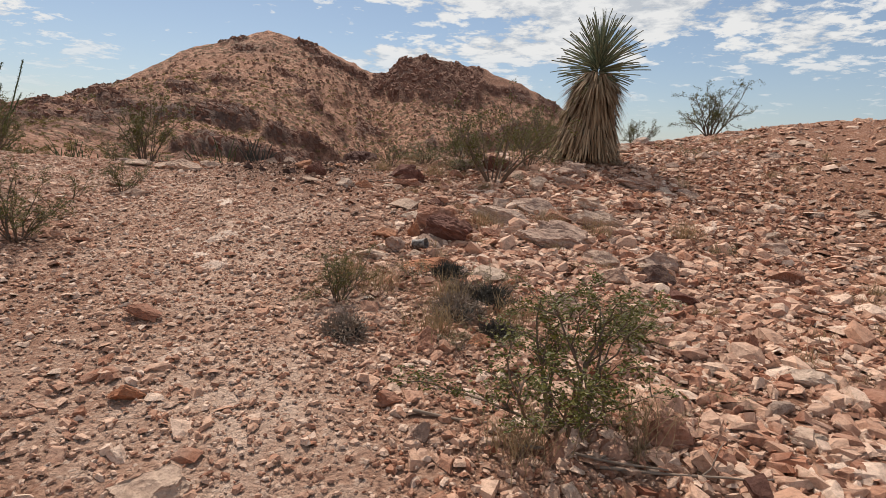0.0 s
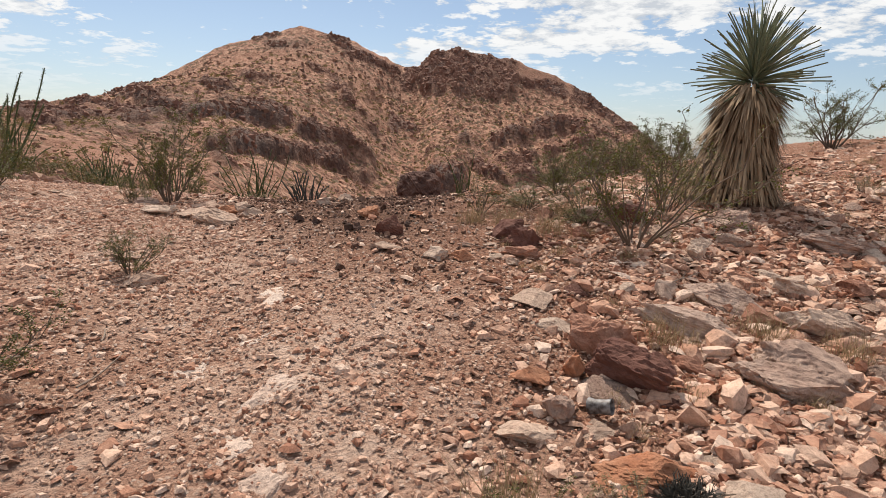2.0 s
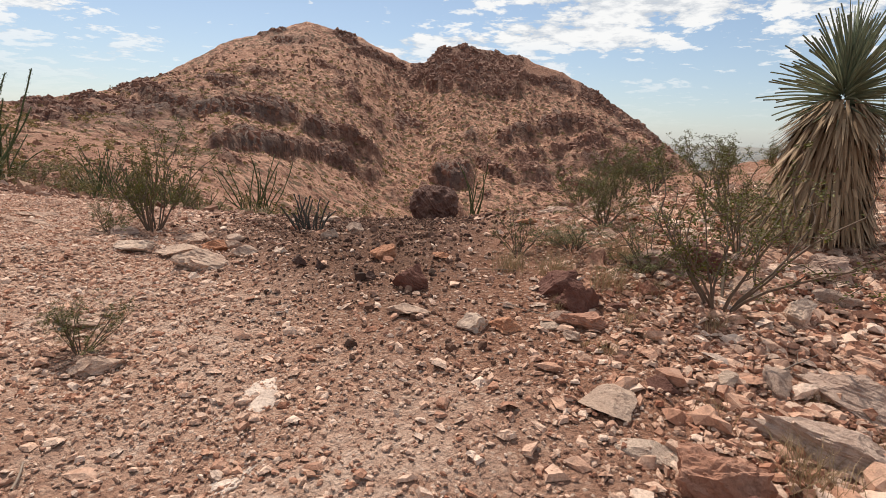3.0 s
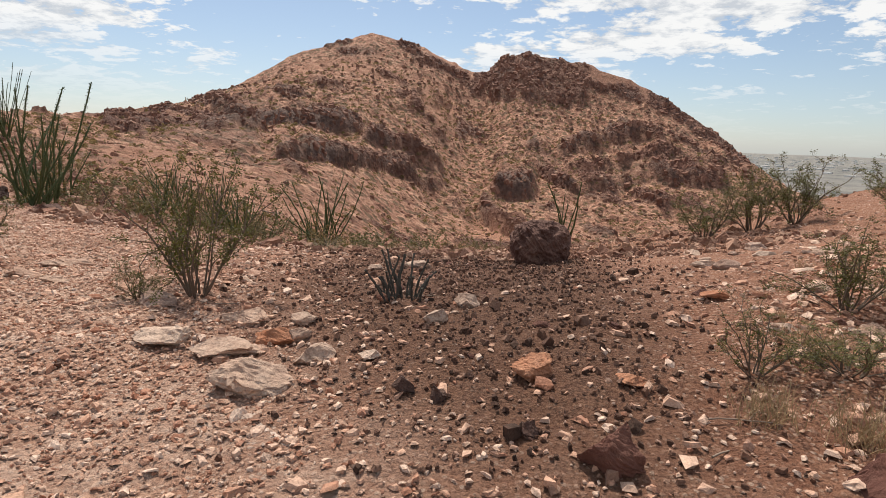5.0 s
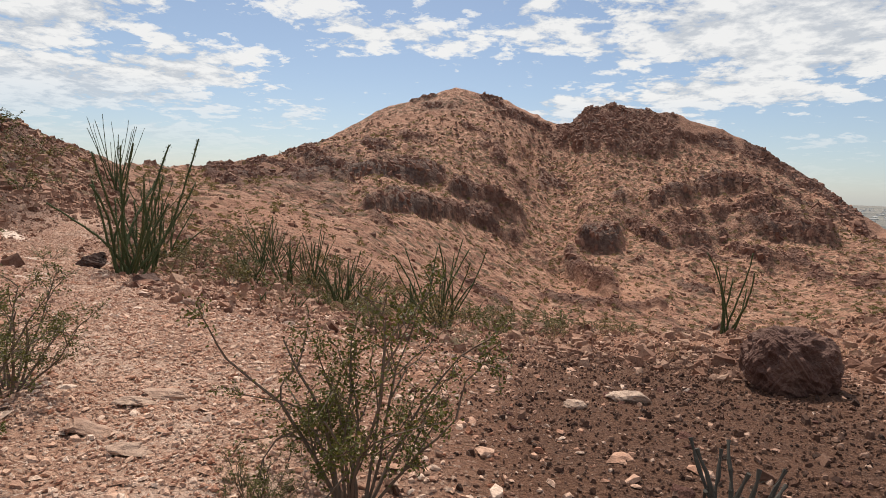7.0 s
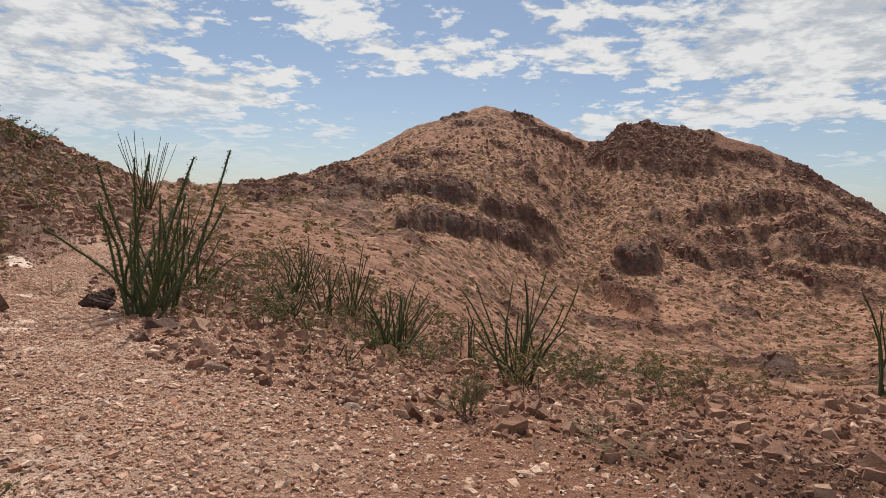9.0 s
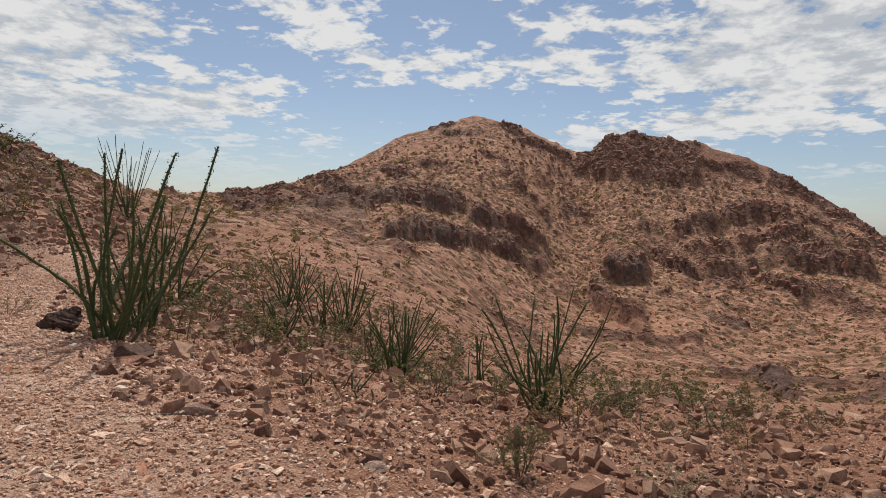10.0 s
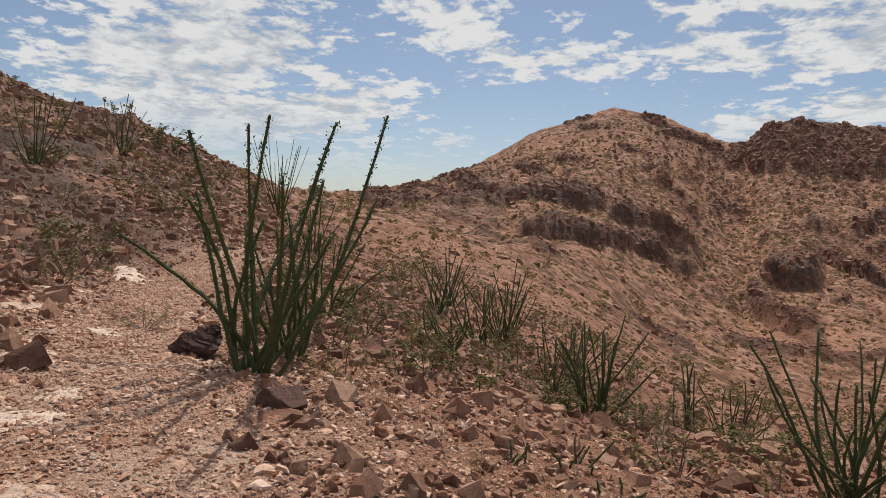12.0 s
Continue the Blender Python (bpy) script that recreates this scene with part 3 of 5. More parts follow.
def land(x, y):
    """Height of the ground and its zones (trail, burnt, rock, grass) at points."""
    x, y = np.asarray(x, float), np.asarray(y, float)
    dx, dy = x - HUB[0], y - HUB[1]
    d, az = np.hypot(dx, dy) + 1e-6, np.degrees(np.arctan2(dx, dy))
    sky, foot = np.array(SKYLINE), np.array(FOOT)
    top, reach = np.interp(az, sky[:, 0], sky[:, 1]), np.interp(az, sky[:, 0], sky[:, 2])
    low, power = np.interp(az, foot[:, 0], foot[:, 1]), np.interp(az, foot[:, 0], foot[:, 2])
    u = np.clip(np.log(np.maximum(d, 22) / 22) / np.log(reach / 22), 0, 1)
    el = low + (top - low) * u ** power
    far = HUB[2] + d * np.tan(np.radians(el))
    over = np.maximum(d - reach, 0)
    far = np.where(over > 0, HUB[2] + reach * np.tan(np.radians(top)) - over * 0.42 - over * over * 0.0006, far)
    relief = (fbm(x * 0.055, y * 0.055, 5, 3, True) - 0.62) * 0.030 * d * smooth(20, 60, d)
    relief += (fbm(x * 0.35, y * 0.35, 4, 8) - 0.5) * 0.012 * np.minimum(d, 200) * smooth(14, 40, d)
    far = far + relief * np.where(over > 0, 0.6, 1 - 0.6 * smooth(0.93, 1.0, u))
    rock = np.zeros_like(d)
    blocks = np.floor(fbm(x * 0.16, y * 0.10, 4, 21, True) * 7) / 7
    ragged = (fbm(x * 0.13 + 5, y * 0.13, 4, 33) - 0.5) * 1.15
    coarse = (fbm(x * 0.075 + 2, y * 0.075, 3, 35) - 0.5) * 1.3
    broken = 0.35 + 0.65 * smooth(0.42, 0.54, fbm(x * 0.10 - 3, y * 0.10, 4, 37))
    for foot_line, band, rise in LEDGES:
        line = np.array(foot_line)
        ends = smooth(20, 28, d) * smooth(line[0, 0] - 0.5, line[0, 0] + 0.7, az + coarse) * smooth(line[-1, 0] + 0.5, line[-1, 0] - 0.7, az + coarse)
        gaps = broken if band < 6 else 0.6 + 0.4 * broken
        q = el - np.interp(az, line[:, 0], line[:, 1]) + (ragged + 1.5 * coarse) * (0.18 + 0.16 * band)
        face = smooth(-0.10, 0.16, q) * smooth(2.4 * band, 0.5 * band, q) * ends * (over <= 3)
        far = far + face * rise * (1 - 0.8 * smooth(0.9, 1.0, u)) * (0.4 + 0.6 * blocks) * gaps
        rock = np.maximum(rock, smooth(-0.2, 0.0, q) * smooth(1.1 * band, (0.45 if band < 2.4 else 0.9) * band, q) * ends * gaps * (over <= 3))
    knots = smooth(0.66, 0.74, fbm(x * 0.09, y * 0.09, 4, 55)) * smooth(28, 50, d) * (over <= 0)
    far, rock = far + knots * 1.2 * blocks, np.maximum(rock, knots * 0.85)
    # left hill: rocky patches, spread wider to put its shade into the colour
    rock = np.maximum(rock, 0.85 * smooth(-44, -53, az) * smooth(11, 18, d) * (1 - np.exp(-(along(TRAIL, x, y) / 1.0) ** 2)) * smooth(0.35, 0.55, fbm(x * 0.3, y * 0.3, 4, 61)))
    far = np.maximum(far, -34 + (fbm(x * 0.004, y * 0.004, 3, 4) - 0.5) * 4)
    near = near_height(x, y)
    near = near + (fbm(x * 0.9, y * 0.9, 4, 14) - 0.5) * 0.11 + (fbm(x * 4.2, y * 4.2, 3, 15) - 0.5) * 0.05
    near = near + (fbm(x * 1.5, y * 1.5, 4, 16, True) - 0.6) * 0.20 * smooth(7, 11, d) * smooth(0.6, 1.6, along(TRAIL, x, y))
    path = np.exp(-(along(TRAIL, x, y) / (0.95 + 0.006 * d)) ** 2) * smooth(26, 15, d)
    near = near - 0.05 * path
    z = near + (far - near) * smooth(13.5, 25, d)
    burnt = np.exp(-(((x + 1.6 + 0.14 * (y - 9)) / 2.5) ** 2 + ((y - 9.5) / 4.3) ** 2) ** 2) * (1 - 0.8 * path) * smooth(0.0, -1.8, x)
    burnt = np.maximum(burnt, 0.8 * np.exp(-(((x + 3.0) / 1.9) ** 2 + ((y - 12.4) / 1.6) ** 2)) * (1 - path))
    grass = smooth(24, 45, d) * smooth(0.36, 0.56, fbm(x * 0.03, y * 0.03, 3, 71)) * smooth(-52, -40, az) + (0.35 + 0.6 * smooth(-38, -50, az)) * smooth(14, 30, d) * (1 - path)
    return z, np.clip(path, 0, 1), burnt, np.clip(rock, 0, 1), np.clip(grass, 0, 1)


# the sheet of ground is a fan of rings round the hub, closest where the walk looks
BEARINGS = np.concatenate([np.linspace(-82, 52, 660, endpoint=False), np.linspace(52, 278, 240, endpoint=False)])
RINGS = np.concatenate([[0.02], np.geomspace(0.16, 22, 230, endpoint=False), np.geomspace(22, 205, 260, endpoint=False), np.geomspace(205, 4900, 40)])
FAN_AZ, FAN_D = np.meshgrid(np.radians(BEARINGS), RINGS)
FAN_X, FAN_Y = HUB[0] + FAN_D * np.sin(FAN_AZ), HUB[1] + FAN_D * np.cos(FAN_AZ)
FAN = [q.reshape(FAN_X.shape) for q in land(FAN_X.ravel(), FAN_Y.ravel())]


def surface(x, y):
    """Height of the built sheet of ground at points."""
    dx, dy = np.asarray(x, float) - HUB[0], np.asarray(y, float) - HUB[1]
    az = (np.degrees(np.arctan2(dx, dy)) + 82) % 360 - 82
    n = len(BEARINGS)
    a = np.interp(az, np.append(BEARINGS, 278), np.arange(n + 1))
    r = np.interp(np.hypot(dx, dy), RINGS, np.arange(len(RINGS)))
    i, j = np.minimum(a.astype(int), n - 1), np.minimum(r.astype(int), len(RINGS) - 2)
    u, v, k = a - i, r - j, (i + 1) % n
    z = FAN[0]
    return (z[j, i] * (1 - u) + z[j, k] * u) * (1 - v) + (z[j + 1, i] * (1 - u) + z[j + 1, k] * u) * v


def ground_at(x, y):
    return float(surface(np.array([x]), np.array([y]))[0])


def build_ground():
    v = np.stack([FAN_X.ravel(), FAN_Y.ravel(), FAN[0].ravel()], -1)
    zones = [q.ravel() for q in FAN[1:]]
    k, n = FAN_X.shape
    i, j = np.meshgrid(np.arange(k - 1), np.arange(n), indexing="ij")
    i, j, jn = i.ravel(), j.ravel(), (j.ravel() + 1) % n
    f = np.stack([i * n + j, (i + 1) * n + j, (i + 1) * n + jn, i * n + jn], -1)[:, ::-1]
    me = mesh_from("ground", v, f, GROUND, flat=False)
    at = me.color_attributes.new("zone", "FLOAT_COLOR", "POINT")
    at.data.foreach_set("color", np.stack(zones, -1).astype(np.float32).ravel())
    return tagged(new("ground", me), "stony pink desert ground rising to a rocky mountain", "ground", kind="structure")


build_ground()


# ---- rocks ----
def set_down(x, y, sink=0.0, turn=0.0, lean=(0, 0), scale=1.0):
    """A pose on the ground at (x, y)."""
    return pose(x, y, ground_at(x, y) - sink, lean[0], lean[1], turn) @ Matrix.Scale(scale, 4)


def rock(name, label, x, y, size, mat, seed, turn=0, lean=(0, 0), level=4, cuts=18, rough=0.12, group="", flat_top=None):
    me = mesh_from(name, *rock_shape(seed, level, size, cuts, rough, flat_top), mat)
    ob = tagged(new(name, me), label, "rock", group)
    ob.matrix_world = set_down(x, y, size[2] * 0.06 - (0.014 if size[2] < 0.1 else 0.0), turn, lean)
    return ob


def pitted_boulder():
    bm = bmesh.new()
    bmesh.ops.create_icosphere(bm, subdivisions=6, radius=1.0)
    v = np.array([p.co[:] for p in bm.verts])
    f = np.array([[q.index for q in face.verts] for face in bm.faces])
    bm.free()
    v = v / (np.abs(v) ** 2.6).sum(1, keepdims=True) ** 0.385
    v = v * (1 + 0.32 * (fbm(v[:, 0] * 1.3 + v[:, 2] + 4, v[:, 1] * 1.3 + 2, 3, 6) - 0.5))[:, None] * np.array([0.36, 0.35, 0.30]) + [0, 0, 0.25]
    n = v - [0, 0, 0.27]
    n /= np.linalg.norm(n, axis=1, keepdims=True)
    rng = np.random.default_rng(77)
    depth = np.zeros(len(v))
    for k in range(34):
        way = rng.normal(size=3) * [1, 1, 0.7] + [0, -0.3, 0.5]
        way /= np.linalg.norm(way)
        wide = rng.uniform(0.09, 0.24)
        depth = np.maximum(depth, smooth(wide, wide * 0.5, np.linalg.norm(n - way, axis=1)) * wide * 0.22)
    rough = fbm(n[:, 0] * 5 + n[:, 2] * 3, n[:, 1] * 5 - n[:, 2] * 4, 4, 5, True) - 0.6
    v = v - n * depth[:, None] + n * (rough * 0.055)[:, None] + n * ((fbm(n[:, 0] * 15, n[:, 1] * 15 + n[:, 2] * 11, 3, 7) - 0.5) * 0.03)[:, None]
    ob = tagged(new("boulder", mesh_from("boulder", v, f, BOULDER_ROCK)), "dark maroon pitted boulder resting on scorched ground", "boulder")
    ob.matrix_world = set_down(-1.62, 11.32, 0.03, 20)


pitted_boulder()
rock("rock", "dark maroon overhanging rock with reddish crust", 0.02, 4.33, (0.54, 0.34, 0.29), MAROON_ROCK, 5, -16, (6, 6), 5, 12, 0.12)
rock("rock", "crusty red rock behind darker block", -0.06, 4.56, (0.44, 0.26, 0.25), RED_ROCK, 8, -10, (-8, 4), 5, 14, 0.14)
rock("rock", "flat orange stone among red rubble", -0.42, 4.22, (0.22, 0.15, 0.09), ORANGE_ROCK, 11, 15, (0, 6))
rock("rock", "grey pink pointed stone tilted on rubble", -0.32, 4.02, (0.22, 0.17, 0.15), GREY_ROCK, 12, 40, (12, 0))
rock("rock", "flat pale stone lying on gravel", -0.46, 3.86, (0.28, 0.20, 0.08), PALE_ROCK, 13, 10)
rock("rock", "orange red wedge stone leaning in rubble", -0.21, 4.36, (0.16, 0.12, 0.16), ORANGE_ROCK, 14, 60, (20, 8))
rock("rock", "small blocky tan stone beside rubble", -0.04, 3.92, (0.11, 0.10, 0.11), PALE_ROCK, 15, 20)
rock("rock", "rough red stone beside grey ledge", 0.38, 4.48, (0.22, 0.14, 0.11), RED_ROCK, 16, -20)
rock("rock", "weathered grey pink ledge rock on slope", 0.55, 4.85, (0.76, 0.38, 0.20), GREY_ROCK, 17, -24, (0, 8), 5, 18, 0.14)
rock("rock", "large rounded grey pink rock on slope", 0.98, 4.55, (0.56, 0.42, 0.22), GREY_ROCK, 18, 8, (0, 0), 5)
rock("rock", "layered grey pink ledge on slope", 0.82, 4.33, (0.62, 0.30, 0.18), GREY_ROCK, 74, -14, (0, 6), 5, 20, 0.16)
rock("rock", "layered pale ledge rock on slope", 0.84, 5.28, (0.66, 0.34, 0.20), GREY_ROCK, 75, -30, (4, 8), 5, 20, 0.16)
rock("rock", "pale weathered ledge rock on slope", 1.35, 5.05, (0.58, 0.34, 0.22), PALE_ROCK, 76, -8, (0, 6), 5, 20, 0.16)
rock("rock", "pale weathered ledge rock on slope", 1.42, 5.6, (0.5, 0.32, 0.2), PALE_ROCK, 77, 22, (0, -6), 5, 20, 0.16)
rock("rock", "broad grey pink ledge on slope", 2.2, 6.4, (0.75, 0.4, 0.2), GREY_ROCK, 78, -12, (0, 5), 5, 20, 0.16)
rock("rock", "rust orange crust ledge beside rubble", -0.02, 3.66, (0.5, 0.26, 0.16), ORANGE_ROCK, 79, 4, (0, 4), 5, 20, 0.16)
rock("rock", "brown grey rock below the tall yucca", 1.46, 6.72, (0.50, 0.36, 0.24), GREY_ROCK, 19, 10, (0, 0), 5)
rock("rock", "upright pale block leaning on slope", 0.95, 6.05, (0.24, 0.16, 0.24), PALE_ROCK, 20, 30, (0, 18))
# this near-black rock stands in for a dark shadow in the rubble
rock("rock", "black rock as dark shadow on pale rubble", 1.45, 3.86, (0.38, 0.24, 0.20), DARK_ROCK, 21, 5)
rock("rock", "greenish grey block beside dead clump", 0.72, 3.12, (0.26, 0.2, 0.17), GREY_ROCK, 83, 12)
rock("rock", "pink block beside black shadow rock", 1.12, 3.72, (0.3, 0.22, 0.15), PALE_ROCK, 84, 12)
rock("rock", "rounded pink stone below dead clump", -0.05, 2.62, (0.2, 0.12, 0.13), RED_ROCK, 85, 70)
rock("rock", "orange pink stone below dead clump", 0.2, 2.62, (0.18, 0.13, 0.1), ORANGE_ROCK, 86, 20)
rock("rock", "blocky pink rock on stony slope", 1.14, 4.02, (0.32, 0.24, 0.15), PALE_ROCK, 22, 25)
rock("rock", "large pale pink rock on stony slope", 1.62, 4.12, (0.42, 0.30, 0.21), GREY_ROCK, 23, -15)
rock("rock", "rough pink rock on stony slope", 1.30, 3.60, (0.26, 0.20, 0.12), PALE_ROCK, 24, 70)
rock("rock", "bright red rock beside creosote bush", 0.86, 1.92, (0.22, 0.17, 0.17), RED_ROCK, 25, 10)
rock("rock", "red brown blocky stone on gravel", 1.56, 2.76, (0.17, 0.14, 0.14), RED_ROCK, 26, 40)
rock("rock", "flat pale pink slab on gravel", 1.66, 2.40, (0.26, 0.17, 0.10), PALE_ROCK, 27, -10)
rock("rock", "red angular stone on gravel", 1.82, 2.20, (0.26, 0.20, 0.15), RED_ROCK, 28, 30)
rock("rock", "small orange red stone on gravel", -0.18, 2.10, (0.12, 0.10, 0.08), RED_ROCK, 29, 0)
rock("rock", "dark red shard half buried in trail", -1.42, 2.66, (0.22, 0.12, 0.08), RED_ROCK, 30, 15, (0, 10))
rock("rock", "orange shard half buried in trail", -1.15, 2.00, (0.15, 0.10, 0.07), ORANGE_ROCK, 31, 30, (0, 12))
rock("rock", "pink bedrock lump in gravel", -0.80, 1.52, (0.30, 0.18, 0.10), PALE_ROCK, 32, 15)
rock("rock", "small rounded brown stone on gravel", -0.05, 1.86, (0.11, 0.10, 0.10), GREY_ROCK, 33, 0)
rock("rock", "maroon grey bedrock block beside trail", -0.42, 6.20, (0.38, 0.24, 0.20), MAROON_ROCK, 34, 5, (0, -6), 4)
rock("rock", "bright orange stone on rubble slope", 2.52, 6.05, (0.24, 0.16, 0.10), ORANGE_ROCK, 35, 20)
rock("rock", "bright orange flat stone on slope", 2.12, 6.00, (0.22, 0.15, 0.08), ORANGE_ROCK, 36, -10)
rock("rock", "jagged maroon and pink rock on rubble", -0.32, 6.02, (0.30, 0.22, 0.27), MAROON_ROCK, 37, -20, (0, 12), 5, 16, 0.14)
rock("rock", "flat pink slab on orange rubble", -0.34, 5.76, (0.36, 0.22, 0.10), RED_ROCK, 38, 5, (4, 0), 5)
rock("rock", "tilted dark maroon slab above rubble", 0.54, 6.62, (0.46, 0.30, 0.34), MAROON_ROCK, 39, 30, (0, 24), 5, 14, 0.12)
rock("rock", "grey pink slab tilted against another", 0.34, 6.66, (0.46, 0.30, 0.26), GREY_ROCK, 63, -10, (0, -10), 5)
rock("rock", "pale blocky stone beside trail", -0.96, 5.68, (0.22, 0.17, 0.12), PALE_ROCK, 64, 20)
rock("rock", "pale orange flat stone on rubble", -0.79, 5.68, (0.19, 0.13, 0.08), ORANGE_ROCK, 65, -10)
rock("rock", "small whitish stone on orange rubble", -0.42, 5.60, (0.13, 0.08, 0.06), PALE_ROCK, 66, -30)
rock("rock", "broad flat pale stone in gravel", -1.36, 5.82, (0.30, 0.20, 0.07), PALE_ROCK, 67, 0)
rock("rock", "red rock with pale top on rubble", 0.12, 6.22, (0.20, 0.15, 0.14), RED_ROCK, 68, 10)
rock("rock", "flat pale stone beside trail bush", -3.15, 5.55, (0.22, 0.14, 0.07), PALE_ROCK, 69, 12)
rock("rock", "pale stone sunk in trail gravel", -2.72, 5.10, (0.28, 0.18, 0.09), PALE_ROCK, 70, 5)
rock("rock", "black and red burnt rock on scorched soil", -1.36, 6.18, (0.32, 0.24, 0.24), MAROON_ROCK, 40, 0, (0, 0), 5, 16, 0.14)
rock("rock", "bright orange rock on scorched soil", -1.64, 6.88, (0.28, 0.20, 0.16), ORANGE_ROCK, 41, 0, (0, 0), 5, 16, 0.14)
rock("rock", "broad tan pink slab beside trail", -2.98, 6.62, (0.50, 0.38, 0.20), PALE_ROCK, 142, 12, (3, 0), 5, 22, 0.22)
rock("rock", "long pale flat slab beside trail", -3.30, 6.93, (0.46, 0.28, 0.11), PALE_ROCK, 43, -14)
rock("rock", "grey flat slab near creosote bush", -3.42, 7.46, (0.44, 0.28, 0.12), PALE_ROCK, 44, -8)
rock("rock", "pale blocky stone on scorched soil", -2.78, 6.92, (0.26, 0.20, 0.14), PALE_ROCK, 45, 20)
rock("rock", "orange and pale stone beside trail slabs", -3.10, 7.15, (0.30, 0.18, 0.13), ORANGE_ROCK, 87, -12)
rock("rock", "pale split stone beside trail slabs", -2.98, 7.22, (0.24, 0.16, 0.13), PALE_ROCK, 88, 24)
rock("rock", "pale thin slab on scorched soil", -3.06, 7.46, (0.20, 0.14, 0.07), PALE_ROCK, 89, 10, (8, 0))
rock("rock", "small pale stone on scorched soil", -2.47, 6.94, (0.15, 0.12, 0.07), PALE_ROCK, 90, 10)
rock("rock", "worn pink slab beside trail", -3.66, 7.02, (0.46, 0.32, 0.12), PALE_ROCK, 91, 20)
rock("rock", "small red brick shaped stone on scorched soil", -2.70, 8.02, (0.13, 0.09, 0.08), RED_ROCK, 92, 5)
rock("rock", "pale white stone beside burnt cactus", -2.10, 7.92, (0.21, 0.14, 0.13), PALE_ROCK, 46, 0)
rock("rock", "pale tan stone beside burnt cactus", -2.24, 7.56, (0.22, 0.15, 0.12), PALE_ROCK, 47, 30)
rock("rock", "flat orange pink stone on scorched soil", -1.22, 6.80, (0.15, 0.10, 0.05), ORANGE_ROCK, 48, 0)
rock("rock", "long flat orange stone on scorched soil", -0.45, 8.24, (0.30, 0.15, 0.07), ORANGE_ROCK, 49, 8)
rock("rock", "long pale stone on scorched soil", -0.05, 9.95, (0.36, 0.16, 0.10), PALE_ROCK, 50, -15)
rock("rock", "grey slab under creosote bush", -4.24, 7.70, (0.46, 0.26, 0.09), GREY_ROCK, 51, -25, (6, 0))
rock("rock", "thin pale slab lying on trail", -5.66, 8.06, (0.30, 0.17, 0.07), PALE_ROCK, 52, 30, (0, 10))
rock("rock", "thin pale slab tilted on trail", -5.75, 8.72, (0.32, 0.16, 0.07), PALE_ROCK, 53, 50, (0, 14))
rock("rock", "thin pink slab lying on trail", -5.26, 7.94, (0.24, 0.13, 0.06), PALE_ROCK, 54, 25, (0, 6))
rock("rock", "thin pale slab tilted on trail", -5.76, 8.47, (0.26, 0.13, 0.06), PALE_ROCK, 82, 60, (0, 14))
rock("rock", "pale stone on scorched soil", -3.28, 9.88, (0.24, 0.15, 0.10), PALE_ROCK, 55, 0)
rock("rock", "rounded pale stone on scorched soil", -2.92, 10.28, (0.38, 0.22, 0.14), PALE_ROCK, 56, 0)
rock("rock", "small black charred stone on scorched soil", -2.23, 6.61, (0.11, 0.09, 0.09), DARK_ROCK, 71, 0)
rock("rock", "jagged black charred stone on scorched soil", -2.07, 6.58, (0.10, 0.09, 0.10), DARK_ROCK, 72, 40)
rock("rock", "small black charred stone on scorched soil", -1.66, 6.38, (0.10, 0.08, 0.07), DARK_ROCK, 73, 80)
rock("rock", "black varnished rock beside tall ocotillo", -11.2, 13.0, (0.62, 0.46, 0.42), DARK_ROCK, 157, 15, (0, 0), 5, 26, 0.2)
rock("rock", "dark lichened rock beside trail", -9.86, 12.72, (0.62, 0.36, 0.24), DARK_ROCK, 58, -20)
rock("rock", "broken orange rock beside trail", -9.55, 12.34, (0.36, 0.22, 0.12), RED_ROCK, 59, 10)
rock("rock", "small dark red rock on slope", -9.02, 12.82, (0.14, 0.12, 0.12), RED_ROCK, 60, 0)
rock("rock", "red stone beside ocotillo on slope", -6.75, 16.2, (0.34, 0.26, 0.20), RED_ROCK, 61, 0)
rock("rock", "small brown rock beside green shrub", -5.68, 12.28, (0.15, 0.12, 0.11), MAROON_ROCK, 62, 0)
def bedrock(name, label, group, spots, seed, sink):
    for k, (x, y, w, d) in enumerate(spots):
        v, f = rock_shape(seed + k, 5, (w, d, 0.10), 12, 0.10)
        v[:, :2] *= (1 + 0.5 * (fbm(v[:, 0] * 5 + k, v[:, 1] * 5, 3, k) - 0.5))[:, None]
        v[:, 2] += (fbm(v[:, 0] * 9 + k, v[:, 1] * 9, 4, k + 3) - 0.5) * 0.04
        c, s = math.cos(0.44 + 0.7 * k), math.sin(0.44 + 0.7 * k)
        v[:, 0], v[:, 1] = v[:, 0] * c - v[:, 1] * s, v[:, 0] * s + v[:, 1] * c
        v[:, 2] += surface(x + v[:, 0], y + v[:, 1]) - ground_at(x, y)
        ob = tagged(new(name, mesh_from(name, v, f, WORN_ROCK)), label, "bedrock", group)
        ob.matrix_world = set_down(x, y, sink)


bedrock("bedrock_slab", "pale worn bedrock slab in the trail", "bedrock slabs in the trail",
        ((-9.4, 10.95, 0.9, 0.5), (-10.25, 11.3, 1.2, 0.5), (-10.55, 11.65, 0.6, 0.3), (-11.5, 11.75, 1.7, 0.9), (-12.5, 11.6, 1.0, 0.7), (-13.2, 12.6, 1.2, 0.7), (-14.5, 13.6, 1.7, 0.9), (-15.6, 14.9, 2.0, 1.1), (-12.0, 12.7, 0.8, 0.4)), 80, 0.045)
